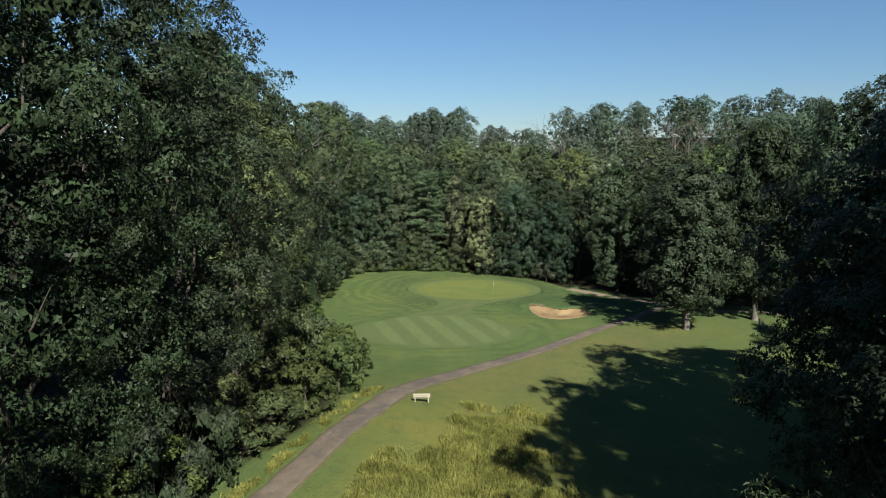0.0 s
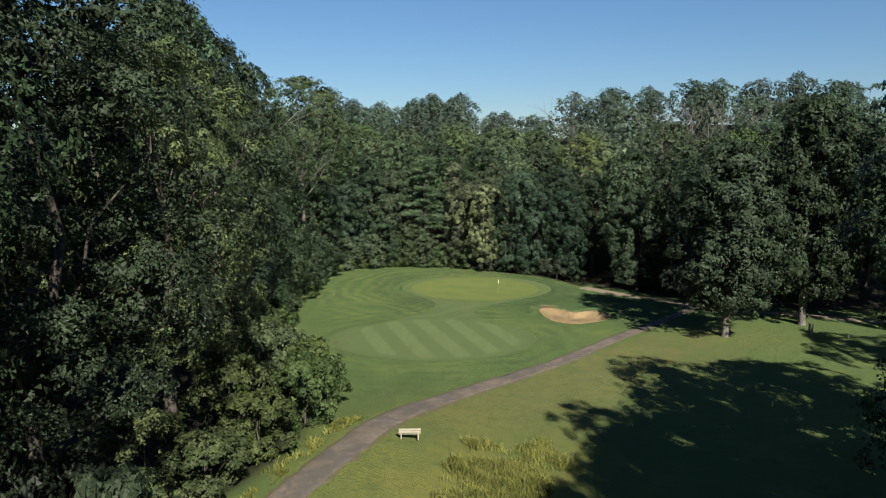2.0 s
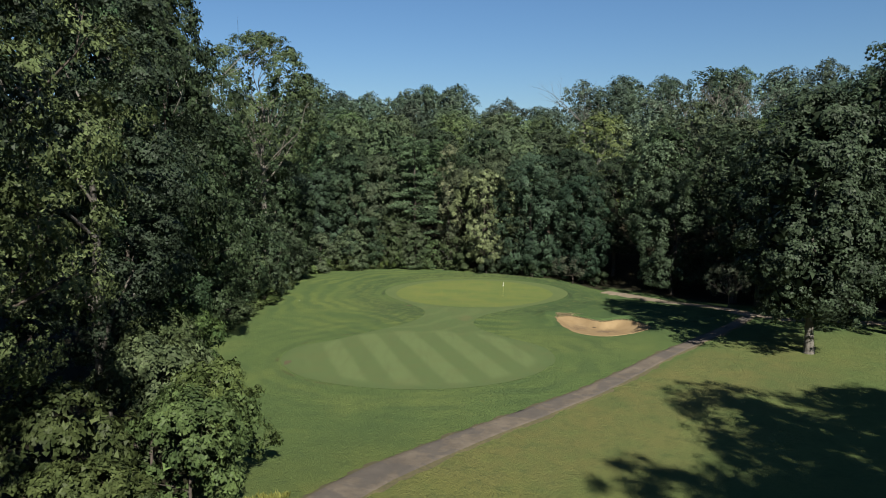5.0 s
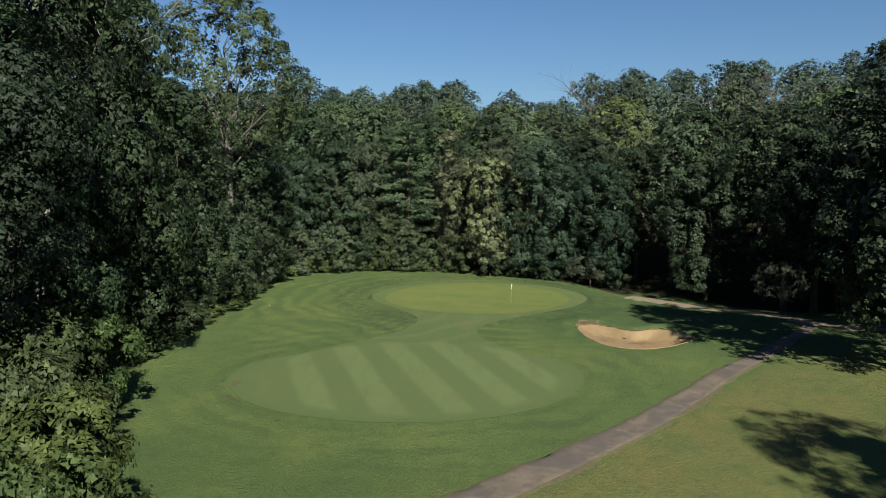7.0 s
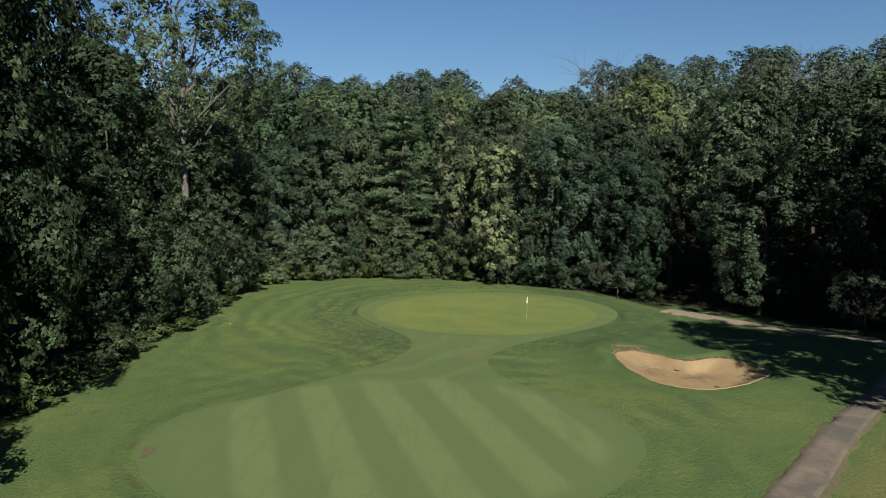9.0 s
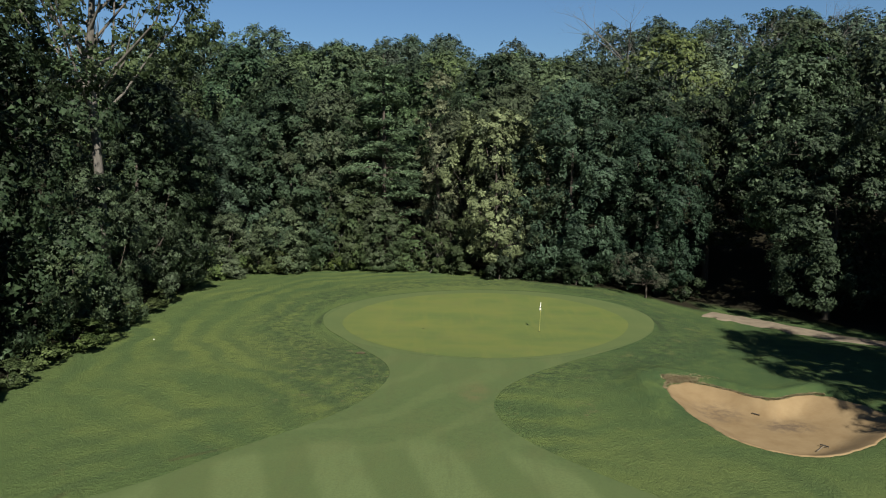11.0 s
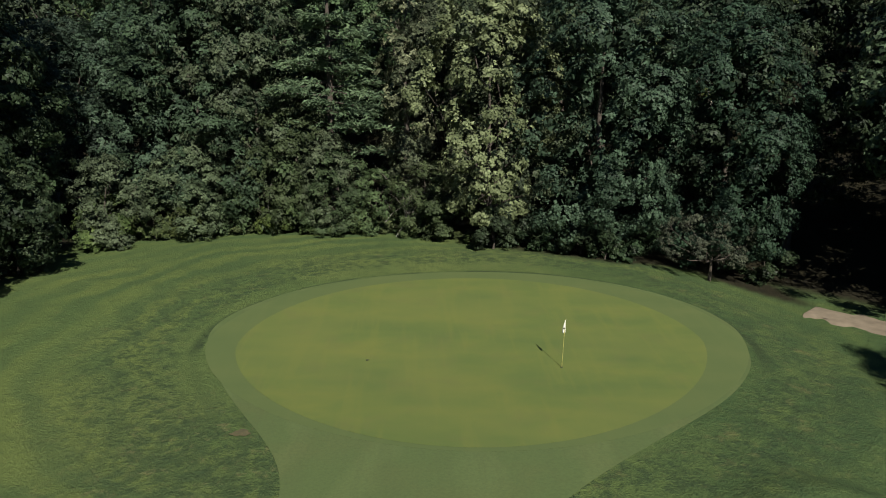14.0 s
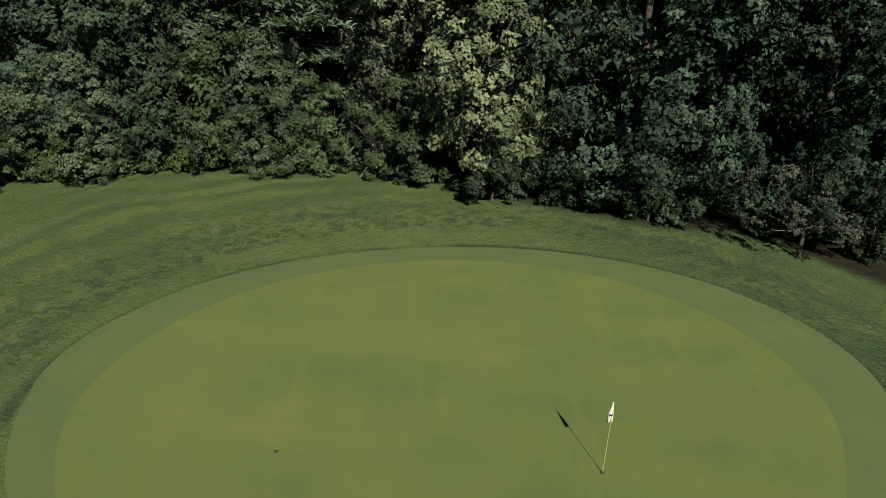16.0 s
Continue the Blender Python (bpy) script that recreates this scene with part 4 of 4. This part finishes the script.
make_pine(65, -3.4, 153.4, 22.5)

# shrubs
EDGE = "shrubs along the edge of the woods"
SMALL = dict(category="shrub", group=EDGE, core=120, base_r=0.08, reach=(0.3, 0.45), aspect=0.6)
shrub = make_tree("shrub", 71, -12.2, 60.5, 2.9, 4.6, 0.1, 0.19, 2200, SHRUB, "dense green bush beside the cart path", boughs=14, simple=True, **dict(SMALL, aspect=0.75))
for x, y, s, tall in ((-10.2, 66, 1.1, 1.1), (-11.0, 71.5, 1.1, 1.15), (-14.2, 55.5, 1.0, 0.9), (-17.5, 51, 1.05, 0.9), (-15.5, 64.5, 1.25, 1.2), (-14.5, 72, 1.25, 1.3), (-20, 46.5, 1.1, 0.9), (-18.5, 56.5, 1.25, 1.0),
                      (-17.8, 82, 1.2, 1.3), (-18.6, 88, 1.2, 1.2), (-16, 78, 1.15, 1.2), (-22, 41, 1.2, 1.0), (-25, 48, 1.4, 1.1), (-20.5, 36, 1.0, 1.0), (-19.0, 43.5, 1.3, 1.0)):
    plant(shrub, x, y, s, rng.uniform(0, 360), tall)
low_shrub = make_tree("shrub", 72, -19.5, 149.2, 2.6, 3.4, 0.0, 0.25, 1000, SHRUB, "leafy undergrowth at the foot of the woods", boughs=10, simple=True, **dict(SMALL, aspect=0.8))
for x in np.arange(-17, 13, 2.2):
    plant(low_shrub, x + rng.uniform(-0.6, 0.6), 151.6 - 5.6 * smooth01(x, -1, 10) - 0.9 * smooth01(-x, 8, 20) + 1.3 * smooth01(x, 2, 6) + rng.uniform(-0.3, 0.5), rng.uniform(0.4, 0.85) * (1 - 0.3 * (x > 2)), rng.uniform(0, 360), rng.uniform(0.5, 1.4))
pale_bush = make_tree("shrub", 73, 4.3, 149.4, 2.2, 3.2, 0.0, 0.2, 1100, BUSH, "pale green leafy bush under the yellowing tree", boughs=10, per_twig=5, simple=True, **dict(SMALL, aspect=0.8))
plant(pale_bush, -8.6, 152.6, 1.5, 60, 1.2)
plant(pale_bush, -12.5, 152.0, 1.2, 160, 1.1)
understory = make_tree("understory_tree", 75, -6.6, 153.6, 4.4, 9.6, 0.0, 0.17, 4200, BUSH, "broad low tree with fresh green leaves in front of the woods", group="low trees in front of the woods", boughs=24, reach=(0.26, 0.42), per_twig=5, core=900, core_size=0.4, aspect=0.8, flat=0.75, limbs=8, simple=True)
for x, y, s, turn, tall in ((-3.2, 151.8, 0.72, 250, 0.9), (0.2, 151.4, 0.55, 130, 0.9), (-22.6, 128.6, 0.9, 15, 1.3), (-13.8, 150.6, 0.72, 70, 0.95), (-18.5, 148.6, 0.66, 200, 1.0), (3.6, 150.6, 0.6, 20, 0.95), (-22.4, 135.4, 0.8, 150, 1.2), (-23.2, 126.5, 0.62, 310, 1.1), (-21.8, 142.5, 0.6, 100, 1.1)):
    plant(understory, x, y, s, turn, tall)
# dark bushes added to stand in for the black shade under the trees
shade_bush = make_tree("shrub", 74, 9.6, 147.6, 2.0, 3.0, 0.0, 0.2, 1000, DULL_SHADED, "undergrowth added and coloured dark for the deep shade under the trees", boughs=10, per_twig=5, simple=True, **dict(SMALL, aspect=0.9))
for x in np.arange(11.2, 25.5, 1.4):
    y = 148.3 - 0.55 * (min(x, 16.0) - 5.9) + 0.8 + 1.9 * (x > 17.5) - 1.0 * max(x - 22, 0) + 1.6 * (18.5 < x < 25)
    plant(shade_bush, x, y + rng.uniform(-0.2, 0.4), rng.uniform(0.55, 0.9), rng.uniform(0, 360), rng.uniform(0.7, 1.2))
for y in np.arange(98, 136, 3.6):
    plant(low_shrub, -21.9 + rng.uniform(-0.6, 0.4), y, rng.uniform(0.45, 0.9), rng.uniform(0, 360), rng.uniform(0.6, 0.9))
crab = make_tree("crab_apple_tree", 81, 21.2, 140.8, 3.0, 4.2, 1.2, 0.14, 1300, CRAB, "small sparse crab apple tree by the green", boughs=26, base_r=0.09, core=0, limbs=20, reach=(0.16, 0.26))
# more of them: one at the yellowing tree's foot, three darkening the near trunks
for x, y, s, turn, tall in ((8.3, 146.3, 0.85, 40, 0.95), (-18.0, 44.6, 1.5, 10, 1.7), (-17.2, 47.4, 1.4, 90, 1.6), (-19.6, 44.2, 1.5, 200, 1.8)):
    plant(shade_bush, x, y, s, turn, tall)
plant(understory, -3.5, 151.9, 0.62, 300, 1.25)
plant(crab, 37.2, 121.5, 1.15, 70, 1.1)


# ---- things on the grass ----
def box(bm, cx, cy, cz, sx, sy, sz, bevel=0.01):
    r = bmesh.ops.create_cube(bm, size=1.0, matrix=Matrix.Translation((cx, cy, cz)) @ Matrix.Diagonal((sx, sy, sz, 1)))
    if bevel:
        edges = {e for v in r["verts"] for e in v.link_edges}
        bmesh.ops.bevel(bm, geom=list(edges), offset=bevel, segments=2, affect='EDGES')
    return bm


def cone(bm, r1, r2, z1, z2, x=0, y=0, segments=12):
    bmesh.ops.create_cone(bm, cap_ends=True, segments=segments, radius1=r1, radius2=r2, depth=z2 - z1, matrix=Matrix.Translation((x, y, (z1 + z2) / 2)))
    return bm


def make_bench(x, y, turn):
    bench = new("bench")
    bench.matrix_world = pose(x, y, at(x, y), 0, 0, turn)
    for k, dy in enumerate((-0.17, 0.0, 0.17)):
        part("seat_slat", box(bmesh.new(), 0, dy, 0.45, 1.6, 0.14, 0.05), BENCH_PAINT, bench)
    for dz in (0.64, 0.82):
        part("back_slat", box(bmesh.new(), 0, -0.28 - (dz - 0.6) * 0.15, dz, 1.6, 0.04, 0.15), BENCH_PAINT, bench)
    for sx in (-0.62, 0.62):
        part("leg", box(bmesh.new(), sx, 0.16, 0.2, 0.09, 0.09, 0.45), BENCH_PAINT, bench)
        part("back_post", box(bmesh.new(), sx, -0.24, 0.42, 0.09, 0.07, 0.9), BENCH_PAINT, bench)
        part("seat_rail", box(bmesh.new(), sx, -0.03, 0.39, 0.07, 0.44, 0.06), BENCH_PAINT, bench)
    return tagged(bench, "cream painted wooden slat bench beside the path", "bench")


make_bench(-2.0, 63.0, 2.0)


def make_flag(x, y):
    flag = new("golf_flagstick")
    flag.matrix_world = pose(x, y, at(x, y, 0.014), 0, 2.0, 0)
    part("pole", cone(bmesh.new(), 0.009, 0.007, -0.1, 2.14, segments=10), YELLOW_POLE, flag)
    part("cup_rim", cone(bmesh.new(), 0.055, 0.055, -0.02, 0.008, segments=20), PLUG, flag)
    rng = np.random.default_rng(5)
    u, w = np.meshgrid(np.linspace(0, 1, 9), np.linspace(0, 1, 12))
    zz = 2.12 - w * 0.58
    wid = 0.03 + 0.085 * smooth01(w, 0.0, 0.75)
    xx = (u - 0.5) * wid - 0.03 * w
    yy = 0.035 * np.sin(u * 9 + w * 2) * w
    cloth = new("flag_cloth", sheet("flag_cloth", xx, yy, zz, FLAG_CLOTH))
    solid = cloth.modifiers.new("thickness", 'SOLIDIFY')
    solid.thickness = 0.006
    cloth.parent = flag
    part("printed_band", box(bmesh.new(), -0.02, -0.028, 1.76, 0.075, 0.012, 0.05, 0.004), BLACK, flag)
    return tagged(flag, "limp white flag hanging on a thin yellow stick", "golf flag")


make_flag(9.37, 127.22)


def make_post(x, y):
    post = new("marker_post")
    post.matrix_world = pose(x, y, at(x, y), 0, 0, 12)
    part("post", box(bmesh.new(), 0, 0, 0.55, 0.42, 0.42, 1.2, 0.03), POST_WOOD, post)
    part("cap", box(bmesh.new(), 0, 0, 1.18, 0.5, 0.5, 0.08, 0.02), POST_WOOD, post)
    return tagged(post, "square weathered wooden post on the grass", "post")


make_post(46.9, 100.6)


def make_snag(seed, x, y, high, lean, label):
    """A dead, pale, broken tree."""
    rng = np.random.default_rng(seed)
    tree = new("dead_tree")
    tree.matrix_world = pose(x, y, at(x, y))
    verts, faces = [], []
    stem(verts, faces, rng, (0, 0, -0.5), unit(np.array(lean, float)), high, 0.022 * high, 2, 8, 0.07, 2)
    t = new("trunk", mesh_of("trunk", verts, faces, PALE_BARK, True))
    t.parent = tree
    return tagged(tree, label, "dead tree")


make_snag(92, -25.4, 98.3, 19.0, (0.06, -0.02, 1), "pale dead tree leaning among the dark leaves")
make_snag(93, -31.0, 104.5, 21.0, (0.08, 0.0, 1), "tall bare dead tree with forked pale branches")
make_snag(95, 2.6, 150.8, 4.2, (-0.25, -0.2, 1), "thin grey dead sapling in the undergrowth")
make_snag(96, -0.4, 151.0, 2.8, (0.7, -0.2, 0.8), "fallen dead branch propped in the undergrowth")
make_snag(97, -8.5, 152.6, 3.2, (0.2, -0.4, 1), "bare grey twig standing in the undergrowth")
make_snag(94, 1.2, 150.4, 3.4, (0.5, -0.3, 1), "thin broken dead stem in the undergrowth")


def make_tee_sign(x, y):
    sign = new("tee_marker")
    sign.matrix_world = pose(x, y, at(x, y), 0, 0, -14)
    part("stake", box(bmesh.new(), 0, 0, 0.16, 0.06, 0.05, 0.36, 0.01), POST_WOOD, sign)
    part("plate", box(bmesh.new(), 0, -0.04, 0.34, 0.36, 0.03, 0.26, 0.01), BENCH_PAINT, sign)
    part("dark_panel", box(bmesh.new(), 0, -0.06, 0.34, 0.22, 0.012, 0.16, 0.003), BLACK, sign)
    return tagged(sign, "small cream marker with a dark panel on the grass", "marker")


make_tee_sign(50.1, 97.6)


def patch(name, x, y, rx, ry, lift, material, label, category):
    """A flat, ragged spot on the turf."""
    ang = np.linspace(0, 2 * math.pi, 33)
    rad = np.linspace(0.02, 1, 5)
    A, R = np.meshgrid(ang, rad)
    R = R * (1 + 0.18 * np.sin(3 * A + x) + 0.1 * np.sin(7 * A + y))
    xs, ys = x + R * np.cos(A) * rx, y + R * np.sin(A) * ry
    return tagged(new(name, sheet(name, xs, ys, land(xs, ys) + lift, material)), label, category)


patch("bare_patch", -2.9, 122.1, 0.32, 0.24, 0.012, SOIL, "bare reddish soil showing through the rough", "bare patch")
patch("bare_patch", -12.5, 96.1, 0.3, 0.7, 0.0, SOIL, "bare reddish soil at the fairway's edge", "bare patch")
patch("hole_plug", 1.05, 128.2, 0.07, 0.07, 0.02, PLUG, "dark turf plug where the old hole was", "turf plug")
for x, y in ((-17.5, 125.7),):
    ball = new("yardage_marker")
    ball.matrix_world = pose(x, y, at(x, y))
    part("disc", cone(bmesh.new(), 0.035, 0.03, -0.02, 0.04, segments=16), WHITE_CUP, ball)
    tagged(ball, "small white plastic marker disc in the rough", "marker")


# ---- tall grass on the slope ----
def make_tall_grass():
    rng = np.random.default_rng(9)
    n = 120000
    x, y = rng.uniform(-9, 11, n), rng.uniform(38, 67, n)
    nz = np.array([noise.fractal((a * 0.3, b * 0.3, 3.0), 1.0, 2.0, 3) for a, b in zip(x, y)])
    lo = -7.5 + 8.0 * smooth01(y, 44, 57) + 2.0 * smooth01(y, 56, 64)
    inside = np.minimum(np.minimum(x - lo, 9.0 - x), 65.0 - y) / 2.2 + nz * 1.6
    keep = rng.uniform(0, 1, n) < np.clip(inside, 0, 1) * np.clip(0.5 + 0.6 * nz, 0.2, 0.85)
    x, y, nz = x[keep], y[keep], nz[keep]
    p = np.stack([x, y, land(x, y) - 0.06], 1)
    h = rng.uniform(0.25, 0.62, len(p)) * (1 + 0.3 * nz)
    a = rng.uniform(0, 6.3, len(p))
    side = np.stack([np.cos(a), np.sin(a), 0 * a], 1) * 0.022
    lean = np.stack([rng.normal(0, 0.28, len(p)), rng.normal(0, 0.28, len(p)), np.ones(len(p))], 1) * h[:, None]
    base_a, base_b = p - side, p + side
    mid_a, mid_b = p + lean * 0.6 - side * 1.2, p + lean * 0.6 + side * 1.2
    tip = p + lean + np.stack([np.cos(a * 3), np.sin(a * 3), 0 * a - 0.25], 1) * 0.3 * h[:, None]
    v = np.stack([base_a, base_b, mid_b, tip, mid_a], 1).reshape(-1, 3)
    i = np.arange(len(p))[:, None] * 5
    f = np.concatenate([i + np.array([[0, 1, 2]]), i + np.array([[0, 2, 4]]), i + np.array([[4, 2, 3]])], 1).reshape(-1, 3)
    tagged(new("tall_grass", mesh_of("tall_grass", v, f, STRAW)), "unmown yellowing tall grass on the slope", "grass", kind="stuff")


make_tall_grass()


def make_lip_grass():
    """Dry grass hanging over the upper rim of the bunker."""
    rng = np.random.default_rng(19)
    fringe, tuft = 3200, 5200
    ang = rng.uniform(0.22, 0.74, fringe) * math.pi
    r = rim_radius(ang) * rng.normal(1.02, 0.01, fringe)
    # a thick tussock hangs over the corner
    along = np.abs(rng.normal(0, 1.0, tuft))
    x = np.concatenate([BUNKER[0] + r * np.cos(ang), 15.0 + along * 0.75 + rng.normal(0, 0.12, tuft)])
    y = np.concatenate([BUNKER[1] + r * np.sin(ang), 116.75 - 0.02 * along ** 2 + rng.normal(0, 0.17, tuft)])
    n = fringe + tuft
    p = np.stack([x, y, land(x, y) - 0.02], 1)
    along = np.stack([rng.normal(0, 0.6, n), rng.normal(-0.5, 0.6, n), rng.uniform(0.0, 0.45, n)], 1)
    nrm = np.stack([rng.normal(0, 0.6, n), rng.normal(0, 0.6, n), np.full(n, 0.7)], 1)
    size = np.concatenate([np.full(fringe, 0.13), np.full(tuft, 0.14)])
    v, f = leaves(p + along * 0.04, nrm, along, size, rng, 0.05)
    tagged(new("dry_grass", mesh_of("dry_grass", v, f, DRY_LIP)), "dry brown grass along the bunker's rim", "grass", kind="stuff")


make_lip_grass()


def make_verge_grass():
    """Pale tufts between the path and the bushes."""
    rng = np.random.default_rng(23)
    n = 5200
    y = rng.uniform(37, 67, n)
    line = np.array(COURSE)
    x = np.interp(y, line[:, 1], line[:, 0]) - 2.1 - np.abs(rng.normal(0, 0.75, n))
    tuft = np.array([noise.noise(Vector((a * 0.6, b * 0.6, 7.0))) for a, b in zip(x, y)])
    keep = tuft > -0.05
    x, y = x[keep], y[keep]
    n = len(x)
    p = np.stack([x, y, land(x, y)], 1)
    way = np.stack([rng.normal(0, 0.4, n), rng.normal(0, 0.4, n), np.ones(n)], 1)
    v, f = leaves(p + way * 0.12, rng.normal(size=(n, 3)) * (1, 1, 0.3), way, rng.uniform(0.25, 0.5, n), rng, 0.13)
    tagged(new("verge_grass", mesh_of("verge_grass", v, f, STRAW)), "pale unmown tufts between the path and the bushes", "grass", kind="stuff")


make_verge_grass()


def make_rake(x, y, turn):
    """A rake left lying on the sand."""
    rake = new("bunker_rake")
    z = at(x, y, 0.1)
    rake.matrix_world = pose(x, y, z, 0, 0, turn)
    handle = bmesh.new()
    bmesh.ops.create_cone(handle, cap_ends=True, segments=8, radius1=0.016, radius2=0.014, depth=0.9, matrix=pose(0.15, 0, 0.02, 0, 90, 0))
    part("handle", handle, POST_WOOD, rake)
    part("head", box(bmesh.new(), 0.6, 0, 0.02, 0.05, 0.38, 0.04, 0.008), BLACK, rake)
    for k in range(9):
        part("tine", box(bmesh.new(), 0.6, -0.17 + k * 0.0425, -0.03, 0.012, 0.012, 0.08, 0), BLACK, rake)
    return tagged(rake, "dark wooden rake lying on the bunker sand", "rake")


make_rake(19.5, 108.9, 42.0)


def make_stick(x, y, turn):
    stick = new("broken_stick")
    stick.matrix_world = pose(x, y, at(x, y, 0.09), 0, 0, turn)
    bm = bmesh.new()
    bmesh.ops.create_cone(bm, cap_ends=True, segments=7, radius1=0.03, radius2=0.018, depth=0.42, matrix=pose(0, 0, 0, 0, 88, 0))
    part("twig", bm, BARK, stick)
    return tagged(stick, "short dark broken stick lying on the sand", "stick")


make_stick(18.6, 113.3, -50.0)
